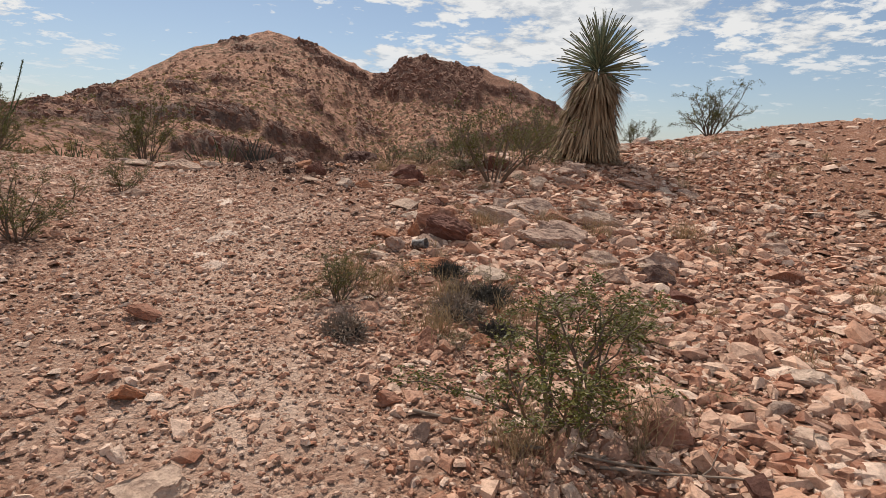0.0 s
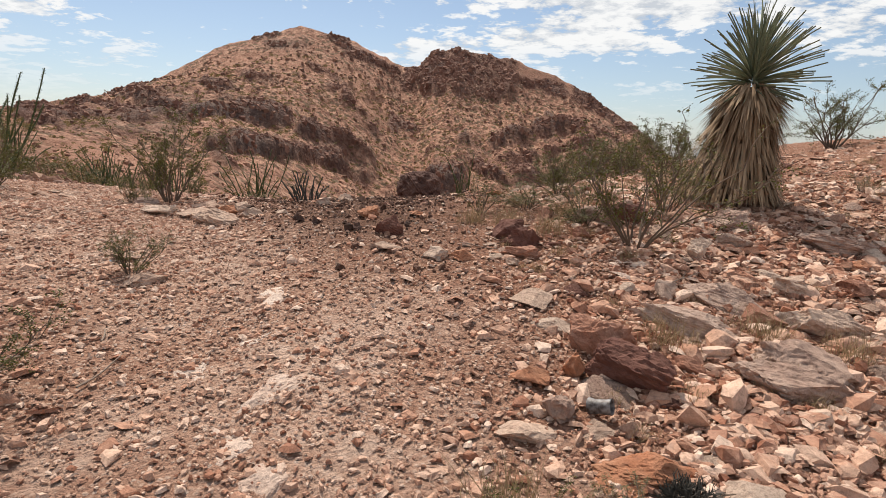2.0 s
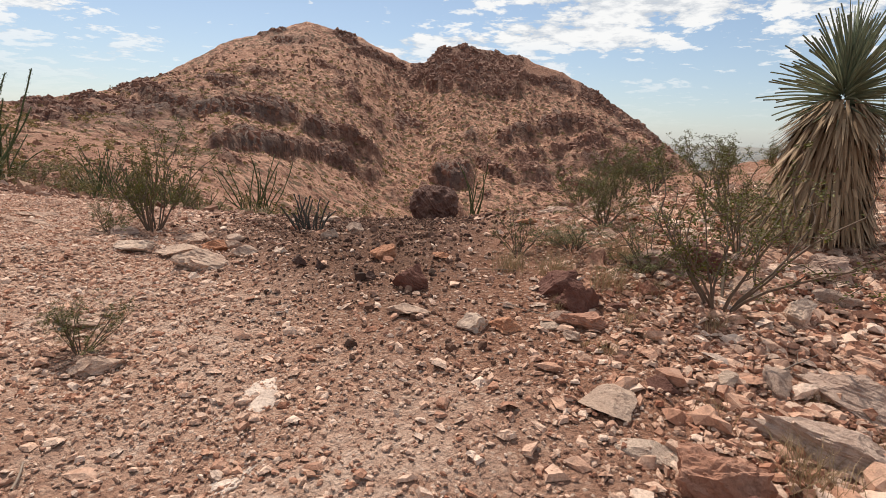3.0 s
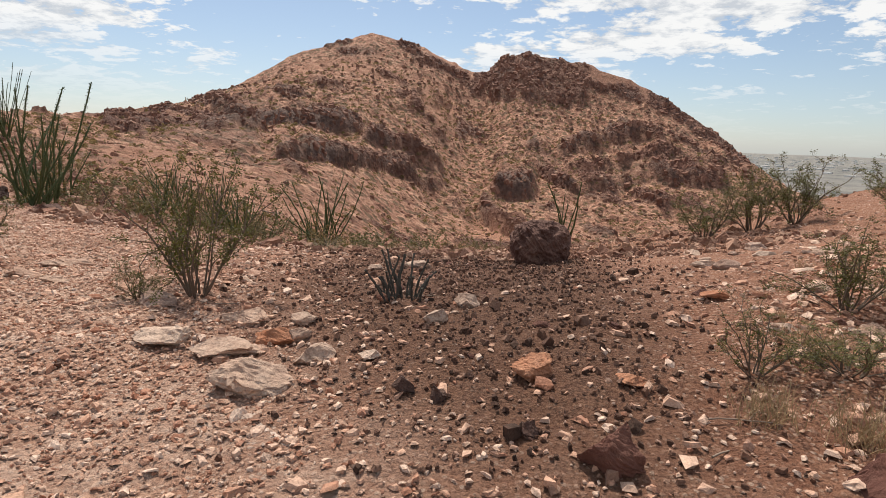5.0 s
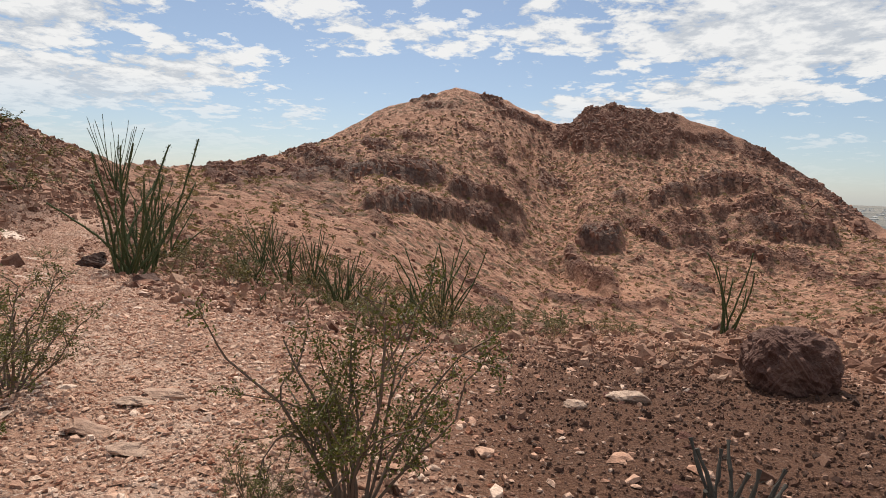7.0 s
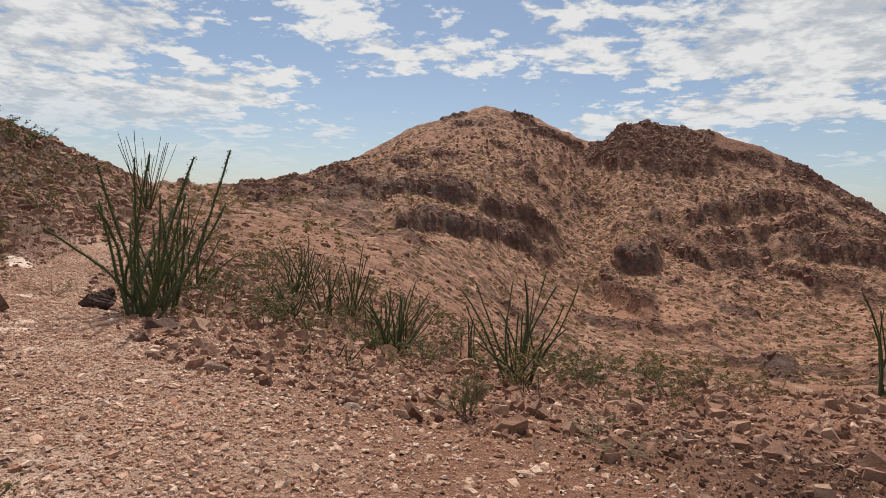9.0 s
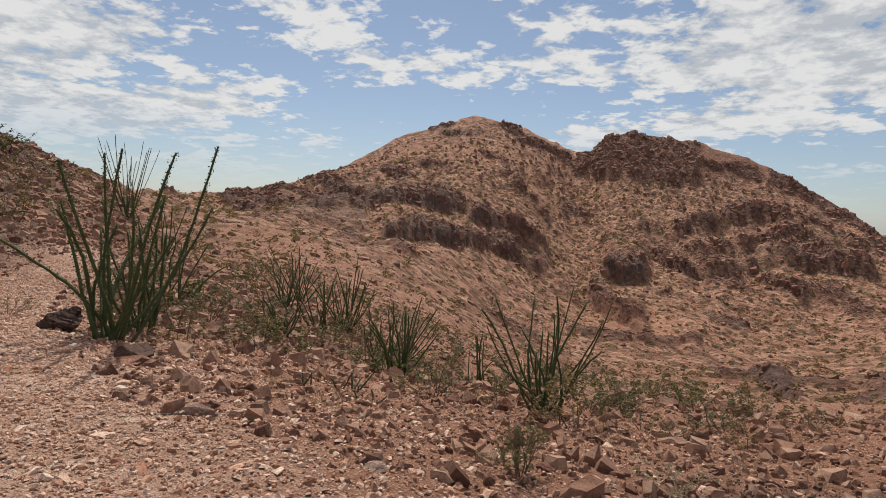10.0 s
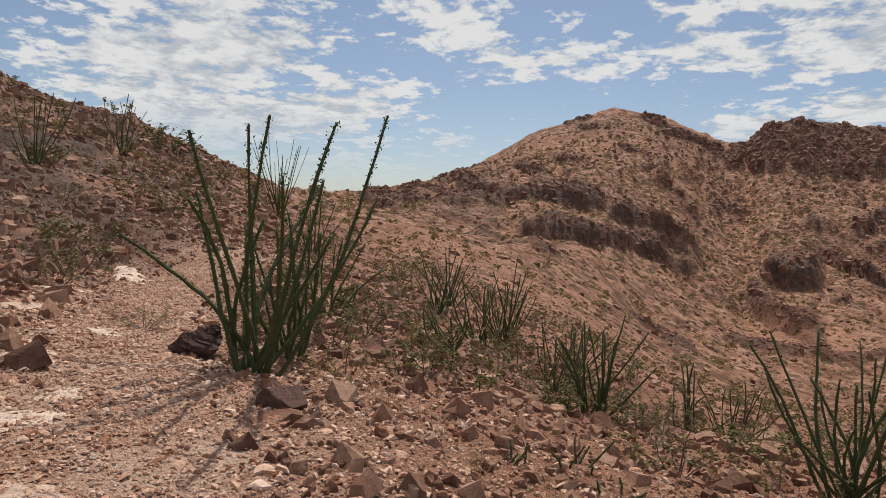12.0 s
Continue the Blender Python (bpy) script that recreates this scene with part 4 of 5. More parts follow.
bedrock("bedrock_patch", "whitish worn bedrock showing through trail", "bedrock patches in the trail",
        ((-1.85, 4.5, 0.7, 0.45), (-1.55, 4.02, 0.6, 0.45), (-1.95, 4.9, 0.6, 0.4), (-1.66, 3.72, 0.5, 0.35), (-2.0, 4.15, 0.4, 0.3), (-1.4, 3.5, 0.4, 0.3), (-1.15, 2.35, 0.6, 0.35), (-2.75, 6.3, 0.6, 0.4)), 90, 0.058)


def loose_rocks():
    rng = np.random.default_rng(4)
    kinds = ((PALE_ROCK, "pale pink angular rock on stony slope"), (GREY_ROCK, "grey pink angular rock on stony slope"), (RED_ROCK, "reddish angular rock on stony slope"), (MAROON_ROCK, "dark maroon rock on stony slope"))
    shapes = {}
    for m, (mat, label) in enumerate(kinds):
        for s in range(5):
            shapes[m, s] = mesh_from("loose_rock", *rock_shape(200 + 10 * m + s, 3, (1.0, rng.uniform(0.6, 0.85), rng.uniform(0.26, 0.5)), 14, 0.10), mat)

    def drop(x, y, size, m, group):
        ob = tagged(new("loose_rock", shapes[m, rng.integers(5)]), kinds[m][1], "rock", group)
        ob.matrix_world = set_down(x, y, 0.06 * size, rng.uniform(0, 360), (rng.uniform(-9, 9), rng.uniform(-9, 9)), size)

    n = 0
    while n < 290:
        x, y = rng.uniform(-0.6, 6.5), rng.uniform(0.5, 12.5)
        if x < -0.9 + rng.exponential(0.5) or along(TRAIL, x, y) < 1.15:
            continue
        if rng.random() > 1.5 / (1 + 0.25 * math.hypot(x, y - 3)):
            continue
        drop(x, y, float(np.clip(rng.lognormal(-1.8, 0.45), 0.08, 0.17 if y < 2.8 else 0.46)), rng.choice(4, p=(0.46, 0.28, 0.18, 0.08)), "loose rocks on the slope")
        n += 1
    for k in range(46):
        a, r = rng.uniform(0, 6.28), math.sqrt(rng.random())
        drop(-1.7 + 2.4 * r * math.cos(a), 9.1 + 2.3 * r * math.sin(a), float(np.clip(rng.lognormal(-2.55, 0.4), 0.05, 0.14)), rng.choice(4, p=(0.12, 0.04, 0.06, 0.78)), "lumps on the scorched ground")
    for k in range(64):
        x, y = rng.uniform(-13, -3.5), rng.uniform(10.5, 19)
        if along(TRAIL, x, y) < 0.8:
            continue
        drop(x, y, float(np.clip(rng.lognormal(-2.0, 0.45), 0.07, 0.4)), rng.choice(4, p=(0.25, 0.15, 0.25, 0.35)), "rocks on the falling slope")


loose_rocks()


# ---- plants ----
def branch(rng, start, heading, length, bend=0.35, steps=6, droop=0.0):
    p, d = [np.array(start, float)], np.array(heading, float)
    for k in range(steps):
        d = d + rng.normal(size=3) * bend / steps * 1.6 + np.array([0, 0, -droop / steps])
        d /= np.linalg.norm(d)
        p.append(p[-1] + d * length / steps)
    return np.array(p), d


LEAF = (np.array([(0, 0, 0), (0.5, 0.28, 0.08), (1, 0, 0.02), (0.5, -0.28, 0.08)]), np.array([(0, 1, 2), (0, 2, 3)]))


def leaves_on(rng, points, size, pile, jitter):
    n = len(points)
    q = points + rng.normal(size=(n, 3)) * jitter
    s = size * rng.uniform(0.6, 1.4, n)
    pile.add(*spread(LEAF, q, rng.uniform(0, 6.28, n), np.stack([s, s, s], -1), rng.uniform(-1.1, 1.1, (n, 2))))


def bush(name, label, seed, stems=11, leaves=2200, leaf=0.014, flare=0.62, leaf_mat=None, wood=None, category="bush", bare=0.0, fork=4):
    """A desert shrub about 1 m tall: bare lower stems, forked twigs, small leaves in clumps toward the tips."""
    rng = np.random.default_rng(seed)
    base = tagged(new(name), label, category)
    foliage, ends = Pile(), []
    for s in range(stems):
        twigs = Pile()
        a = 6.28 * s / stems + rng.normal() * 0.3
        out = flare * rng.uniform(0.25, 1.15)
        heading = np.array([math.cos(a) * out, math.sin(a) * out, 1.0])
        heading /= np.linalg.norm(heading)
        long = rng.uniform(0.6, 1.0)
        p, d = branch(rng, (0.05 * math.cos(a), 0.05 * math.sin(a), -0.03), heading, long, 0.45)
        twigs.add(*tube(p, np.linspace(0.013, 0.004, len(p)), 4))
        for k in range(fork):
            i = rng.integers(2, len(p))
            h = d + rng.normal(size=3) * 0.55 + np.array([0, 0, 0.25])
            q, e = branch(rng, p[i], h / np.linalg.norm(h), long * rng.uniform(0.25, 0.5), 0.6, 4)
            twigs.add(*tube(q, np.linspace(0.006, 0.002, len(q)), 3))
            ends.append(q)
            for j in range(3 if fork > 2 else 1):
                h = e + rng.normal(size=3) * 0.7
                w, _ = branch(rng, q[rng.integers(2, len(q))], h / np.linalg.norm(h), long * rng.uniform(0.1, 0.2), 0.6, 2)
                twigs.add(*tube(w, np.linspace(0.0032, 0.0012, len(w)), 3))
                ends.append(w)
        ends += [p[2:5], p[3:]]
        part("branch", twigs.mesh("branch", wood or BARK), base)
        per = max(2, int(leaves / len(ends)))
    for q in ends:
        if rng.random() < bare:
            continue
        t = rng.uniform(0.25, 1.0, per) * (len(q) - 1)
        i = np.minimum(t.astype(int), len(q) - 2)
        pts = q[i] + (q[i + 1] - q[i]) * (t - i)[:, None]
        leaves_on(rng, pts, leaf, foliage, 0.018)
    part("foliage", foliage.mesh("foliage", leaf_mat or CREOSOTE), base, kind="stuff")
    return base


def plant_at(ob, x, y, scale, turn=0, squash=1.0, label="", group=""):
    m = pose(x, y, ground_at(x, y) - 0.01, 0, 0, turn) @ Matrix.Diagonal((scale, scale, scale * squash, 1))
    made = copy_thing(ob, m)
    return tagged(made, label, group=group)


def grow_bushes():
    lush = [bush("creosote_bush", "green creosote bush with crooked open branches", s, 13, 8200, 0.020, 0.8, fork=5) for s in (1, 2, 3)]
    thin = [bush("creosote_bush", "sparse creosote bush with bare dark stems", s, 12, 4600, 0.021, 0.85, bare=0.25) for s in (4, 5)]
    dusty = [bush("desert_shrub", "dusty low grey green desert shrub", s, 10, 2200, 0.03, 1.0, DRY_LEAF, DEAD_WOOD, "shrub", 0.1, 3) for s in (6, 7)]
    lush_spots = ((0.47, 1.92, 0.74, 20, 0.72), (-0.55, 3.06, 0.32, 80, 0.9), (-2.72, 3.62, 0.48, 10, 0.9), (-2.92, 5.25, 0.32, 160, 0.85), (-4.05, 7.90, 0.78, 0, 1.15), (-6.40, 8.2, 0.74, 100, 0.95),
                  (-5.80, 12.02, 0.38, 30, 0.9), (5.62, 12.5, 1.25, 60, 0.85), (1.36, 8.0, 0.7, 0, 0.9), (1.85, 14.4, 1.1, 0, 0.85), (2.6, 14.7, 1.2, 90, 0.85), (1.2, 14.6, 0.95, 200, 0.8),
                  (2.35, 11.0, 0.9, 250, 0.8), (0.2, 7.95, 0.55, 30, 0.9), (-4.36, 7.70, 0.28, 70, 0.9), (4.3, 13.2, 0.75, 70, 0.8), (-3.55, 3.0, 0.4, 200, 0.8), (-0.22, 7.0, 0.5, 140, 0.45), (0.16, 6.62, 0.36, 40, 0.4), (0.95, 2.75, 0.34, 60, 0.6), (-5.85, 7.5, 0.68, 300, 0.95))
    for k, (x, y, s, turn, q) in enumerate(lush_spots):
        plant_at(lush[k % 3], x, y, s, turn, q, "" if s > 0.5 else "small green creosote bush on stony ground")
    for k, (x, y, s, turn) in enumerate(((0.54, 6.12, 0.92, 10), (1.0, 6.95, 0.62, 80), (0.25, 6.6, 0.5, 160), (-0.64, 6.98, 0.34, 0))):
        plant_at(thin[k % 2], x, y, s, turn)
    for k, (x, y, s, q) in enumerate(((0.32, 3.3, 0.24, 0.7), (0.1, 2.55, 0.2, 0.6), (-0.15, 3.42, 0.22, 0.7), (-4.8, 12.42, 0.42, 0.4), (-4.55, 11.8, 0.36, 0.4), (-5.2, 16.9, 0.6, 0.7), (-8.1, 17.6, 0.62, 0.8),
                                      (-7.1, 17.5, 0.55, 0.7), (-12.3, 13.2, 0.45, 0.6), (1.9, 7.6, 0.5, 0.6), (0.65, 2.5, 0.2, 0.7), (1.2, 2.2, 0.14, 0.6), (2.3, 4.6, 0.2, 0.6), (3.3, 7.9, 0.32, 0.6), (1.25, 7.2, 0.4, 0.5))):
        plant_at(dusty[k % 2], x, y, s, 50 * k, q)
    rng = np.random.default_rng(9)
    light = [bush("hillside_shrub", "grey green desert shrub on the hillside", s, 4, 330, 0.068, 0.9, m, None, "shrub", 0, 2) for s, m in ((11, DRY_LEAF), (12, CREOSOTE), (13, SCRUB))]
    for k in range(215):
        if k % 5 == 0:
            az, d = rng.uniform(-70, -50), rng.uniform(12, 48)
        elif k % 5 == 4:
            az, d = rng.uniform(-6, 24), rng.uniform(16, 40)
        else:
            az, d = rng.uniform(-46, -4), rng.uniform(11, 30)
        x, y = HUB[0] + d * math.sin(radians(az)), HUB[1] + d * math.cos(radians(az))
        if along(TRAIL, x, y) < 1.2 or (y < 13.5 and x > -9):
            continue
        pick = light[rng.integers(3)]
        plant_at(pick, x, y, rng.uniform(0.45, 1.0) * (1.25 if az < -50 else 1), rng.uniform(0, 360), 0.8, group="shrubs on the hillside")
    for k in range(90):
        x, y = rng.uniform(-13.5, -2.5), rng.uniform(14.5, 24)
        if along(TRAIL, x, y) > 1.6:
            plant_at(light[k % 3], x, y, rng.uniform(0.35, 0.8), rng.uniform(0, 360), 0.75, group="shrubs on the hillside")
    for k, (az, d, scale) in enumerate(((-54.8, 43, 1.9), (-54.2, 44, 1.9), (-55.4, 44, 1.7), (-51.6, 44, 1.4), (-58, 44, 1.9), (-56, 47, 1.7), (-61, 40, 1.5), (-53.5, 49, 1.6), (-55, 30, 1.2), (-60, 26, 1.1), (-64, 24, 1.2), (-66, 20, 1.0), (-50, 27, 1.0), (-52, 22, 0.9), (-63, 32, 1.4),
                                         (-57, 36, 1.3), (-47.5, 34, 1.1), (-46, 44, 1.3), (-68, 28, 1.3), (-62, 18, 0.8), (-58, 21, 0.8), (-51, 38, 1.2), (-44, 40, 1.2), (-41, 34, 1.0), (-65, 46, 1.5))):
        plant_at(light[1 if k < 4 else k % 2], HUB[0] + d * math.sin(radians(az)), HUB[1] + d * math.cos(radians(az)), scale, 70 * k, 0.8, group="shrubs on the hillside")
    for ob in lush + thin + dusty + light:
        for o in (*ob.children_recursive, ob):
            bpy.data.objects.remove(o)


grow_bushes()


def wand_meshes(count=700):
    """Five thorny ocotillo wands 1 m tall, with their rows of small leaves."""
    made = []
    for s in range(5):
        rng = np.random.default_rng(40 + s)
        z = np.linspace(0, 1, 15)
        p = np.stack([0.07 * np.sin(z * 3 + s) + 0.08 * z * z + rng.normal(size=15) * 0.004, 0.045 * np.sin(z * 2.4 + 2 * s), z], -1)
        stem = Pile()
        stem.add(*tube(p, 0.0135 * (1 - 0.5 * z) * (1 + 0.1 * rng.normal(size=15)), 6))
        n = 130
        t = rng.uniform(0.06, 0.99, n) * 14
        i = np.minimum(t.astype(int), 13)
        q = p[i] + (p[i + 1] - p[i]) * (t - i)[:, None]
        thorn = (np.array([(0, 0.05, 0), (0, -0.05, 0), (1, 0, 0.2)]), np.array([(0, 1, 2)]))
        k = np.full(n, 0.022)
        stem.add(*spread(thorn, q, rng.uniform(0, 6.28, n), np.stack([k, k, k], -1)))
        leaf = Pile()
        n = count
        t = rng.uniform(0.12, 1.0, n) * 14
        i = np.minimum(t.astype(int), 13)
        leaves_on(rng, p[i] + (p[i + 1] - p[i]) * (t - i)[:, None], 0.012, leaf, 0.009)
        made.append((stem.mesh("wand", WAND, False), leaf.mesh("wand_leaves", WAND_LEAF)))
    return made


WANDS, BARE_WANDS = wand_meshes(), wand_meshes(130)


def ocotillo(x, y, tall, count, seed, label, lean=24, wands=None):
    rng = np.random.default_rng(seed)
    base = tagged(new("ocotillo"), label, "ocotillo", "ocotillos on the slope")
    base.matrix_world = pose(x, y, ground_at(x, y) - 0.02)
    for k in range(count):
        stem, leaf = (wands or WANDS)[rng.integers(5)]
        a = 360 * k / count + rng.uniform(-14, 14)
        long = tall * rng.uniform(0.5, 1.0)
        thick = rng.uniform(1.1, 1.7) * (1.25 if tall > 2.4 else 1.0)
        m = pose(0.07 * math.cos(radians(a)), 0.07 * math.sin(radians(a)), 0) @ pose(0, 0, 0, 0, 0, a) @ pose(0, 0, 0, 0, abs(rng.normal(lean * 0.75, lean * 0.45)), 0)
        w = part("wand", stem, base, m=m @ pose(0, 0, 0, 0, 0, rng.uniform(0, 360)) @ Matrix.Diagonal((thick, thick, long, 1)))
        part("wand_leaves", leaf, w, "small green leaves along the wand", kind="stuff")


for k, (x, y, tall, count, label) in enumerate((
        (-10.6, 13.15, 2.6, 16, "tall green ocotillo beside the trail"), (-11.0, 13.9, 1.5, 12, "green ocotillo behind a taller one"), (-12.4, 16.0, 1.3, 10, "green ocotillo on the trail bank"),
        (-8.96, 17.35, 1.5, 18, "low grey green ocotillo on slope"), (-12.8, 22.8, 2.3, 22, "green ocotillo on the falling slope"), (-11.15, 17.25, 1.0, 11, "small grey ocotillo on slope"),
        (-15.2, 24.2, 2.2, 16, "green ocotillo on the falling slope"), (-6.2, 16.05, 1.9, 20, "many stemmed ocotillo on slope edge"), (-10.9, 22.5, 1.8, 14, "grey green ocotillo on the falling slope"),
        (-1.04, 17.5, 1.6, 8, "sparse ocotillo behind the boulder"), (-28.6, 30.0, 4.2, 18, "bare pale ocotillo on the skyline"), (-32.0, 24.2, 3.0, 12, "dark ocotillo on the hilltop"),
        (-12.3, 20.4, 1.6, 14, "grey green ocotillo among shrubs"), (-10.2, 19.4, 1.4, 12, "grey green ocotillo among shrubs"), (-13.9, 21.4, 1.7, 14, "green ocotillo among shrubs"), (-8.0, 19.6, 1.3, 10, "grey ocotillo on slope edge"),
        (-24.5, 17.5, 2.2, 12, "grey ocotillo on the hillside"), (-19.0, 22.5, 1.8, 12, "grey ocotillo on the hillside"), (-7.6, 23.0, 1.9, 14, "grey green ocotillo in the valley"))):
    ocotillo(x, y, tall, count, 300 + k, label, 20 if k in (1, 10) else 28 if k == 0 else 27, WANDS if k < 2 else BARE_WANDS)


def burnt_cactus(x, y, tall, count, seed, label, mat, lean=16):
    rng = np.random.default_rng(seed)
    base = tagged(new("cactus"), label, "cactus")
    base.matrix_world = pose(x, y, ground_at(x, y) - 0.02)
    for k in range(count):
        a, out = rng.uniform(0, 6.28), radians(abs(rng.normal(lean, 9)))
        r = 0.10 * math.sqrt(rng.random())
        h = np.array([math.sin(out) * math.cos(a), math.sin(out) * math.sin(a), math.cos(out)])
        p, _ = branch(rng, (r * math.cos(a) * 1.6, r * math.sin(a) * 1.6, -0.02), h, tall * rng.uniform(0.35, 1.0), 0.6, 9)
        stem = Pile()
        stem.add(*tube(p, 0.0095 * (1 + 0.3 * np.sin(np.arange(10) * 2.2)) * np.linspace(1.0, 0.75, 10), 7))
        n = 60
        q = p[rng.integers(0, 9, n)] + rng.normal(size=(n, 3)) * 0.008
        s = np.full(n, 0.03)
        stem.add(*spread((np.array([(0, 0.03, 0), (0, -0.03, 0), (1, 0, 0.3)]), np.array([(0, 1, 2)])), q, rng.uniform(0, 6.28, n), np.stack([s, s, s], -1)))
        part("stem", stem.mesh("stem", mat), base)


burnt_cactus(-2.56, 8.1, 0.42, 20, 1, "scorched grey jointed cactus on burnt soil", CHARRED)
burnt_cactus(-8.07, 13.95, 0.38, 7, 2, "green young ocotillo shoots on slope", WAND, 30)
burnt_cactus(-8.4, 13.4, 0.25, 5, 3, "small green shoots on slope", WAND, 34)
burnt_cactus(-7.7, 13.6, 0.2, 4, 4, "small green shoots on slope", WAND, 30)


def dead_mat(x, y, wide, tall, seed, label):
    """A low dome of tangled dead stems round a solid dark core."""
    rng = np.random.default_rng(seed)
    base = tagged(new("dead_shrub"), label, "shrub", "dead matted shrubs on the slope")
    base.matrix_world = pose(x, y, ground_at(x, y) - 0.01)
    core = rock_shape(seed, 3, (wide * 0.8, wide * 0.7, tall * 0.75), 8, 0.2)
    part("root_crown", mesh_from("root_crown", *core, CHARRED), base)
    twigs = Pile()
    for k in range(420):
        a, e = rng.uniform(0, 6.28), rng.uniform(0.05, 1.4)
        h = np.array([math.cos(a) * math.cos(e), math.sin(a) * math.cos(e), math.sin(e)])
        start = h * [wide * 0.42, wide * 0.38, tall * 0.5]
        p, _ = branch(rng, start, h + rng.normal(size=3) * 0.5, rng.uniform(0.03, 0.085), 0.9, 3)
        twigs.add(*tube(p, (0.0032, 0.0028, 0.0022, 0.001), 3))
    part("twig_tangle", twigs.mesh("twig_tangle", DEAD_WOOD if seed % 2 else CHARRED), base, "tangle of dead grey twigs", kind="stuff")


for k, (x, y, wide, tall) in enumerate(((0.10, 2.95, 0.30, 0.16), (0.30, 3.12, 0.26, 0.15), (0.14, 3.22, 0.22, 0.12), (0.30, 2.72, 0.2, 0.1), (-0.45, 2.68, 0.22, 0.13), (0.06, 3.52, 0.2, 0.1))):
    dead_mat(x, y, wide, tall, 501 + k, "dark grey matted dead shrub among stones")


def yucca(x, y):
    rng = np.random.default_rng(12)
    base = tagged(new("yucca"), "tall yucca with green spiky crown and dead leaf skirt", "yucca")
    base.matrix_world = pose(x, y, ground_at(x, y) - 0.03, 0, 2, 0) @ Matrix.Scale(0.83, 4)
    trunk = Pile()
    z = np.linspace(0, 1.28, 9)
    trunk.add(*tube(np.stack([0.02 * np.sin(z * 3), 0 * z, z], -1), 0.15 + 0.05 * np.exp(-z * 3), 14))
    part("trunk", trunk.mesh("trunk", BARK, False), base)
    blades = []
    for s in range(4):
        t = np.linspace(0, 1, 7)
        w = 0.0115 * np.array([0.9, 1.0, 0.95, 0.8, 0.58, 0.32, 0.02])
        sag = (0.02 + 0.03 * s) * t * t
        v = np.concatenate([np.stack([t, w, 0.008 - sag], -1), np.stack([t, 0 * t, -0.006 - sag], -1), np.stack([t, -w, 0.008 - sag], -1)])
        f = [(a + i, a + i + 1, a + i + 8, a + i + 7) for a in (0, 7) for i in range(6)]
        blades.append(mesh_from("leaf", v, f, YUCCA, False))
    crown = part("crown", None, base, "green rosette of stiff pointed leaves", m=pose(0, 0, 1.30))
    for k in range(270):
        u = (k + 0.5) / 270
        rise = -20 + 108 * (1 - u) ** 0.78
        long = 0.66 * rng.uniform(0.72, 1.1) * (1 if rise > 5 else 0.84)
        m = pose(0, 0, 0, 0, 0, k * 137.5 + rng.uniform(-12, 12)) @ pose(0, 0, 0.02 + 0.22 * (1 - u), 0, -rise + rng.normal() * 6, 0) @ pose(0.05, 0, 0, rng.uniform(-25, 25), 0, 0)
        part("leaf", blades[rng.integers(4)], crown, m=m @ Matrix.Diagonal((long, 0.85, 1, 1)))
    dead = Pile()
    strip = (np.array([(0, 0.5, 0), (0, -0.5, 0), (0.45, 0.5, 0.02), (0.45, -0.5, 0.02), (1, 0.06, -0.03), (1, -0.06, -0.03)]), np.array([(0, 1, 3), (0, 3, 2), (2, 3, 5), (2, 5, 4)]))
    for k in range(1900):
        u = rng.random() ** 0.95
        h = 0.12 + 1.24 * u
        a = rng.uniform(0, 6.28)
        r = 0.17 + 0.24 * (1 - u) ** 1.3 + 0.06 * max(0, 1 - abs(u - 0.78) * 5) + 0.05 * rng.random() + (0.24 * (1 - u) * rng.random() if math.cos(a) < 0 else 0)
        drop = radians(rng.normal(66 if h < 1.15 else 48, 9))
        long = rng.uniform(0.26, 0.46) * (1.0 if h > 0.35 else 0.7)
        out, down = math.cos(drop), math.sin(drop)
        v = strip[0] * np.array([long, 0.026, 0.05])
        x0, y0, z0 = r + v[:, 0] * out + v[:, 2] * down, v[:, 1], h - v[:, 0] * down + v[:, 2] * out
        ca, sa = math.cos(a), math.sin(a)
        dead.add(np.stack([x0 * ca - y0 * sa, x0 * sa + y0 * ca, np.maximum(z0, 0.0)], -1), strip[1])
    part("dead_leaf_skirt", dead.mesh("dead_leaf_skirt", THATCH), base, "hanging thatch of dry tan leaves", kind="stuff")


yucca(1.86, 7.56)


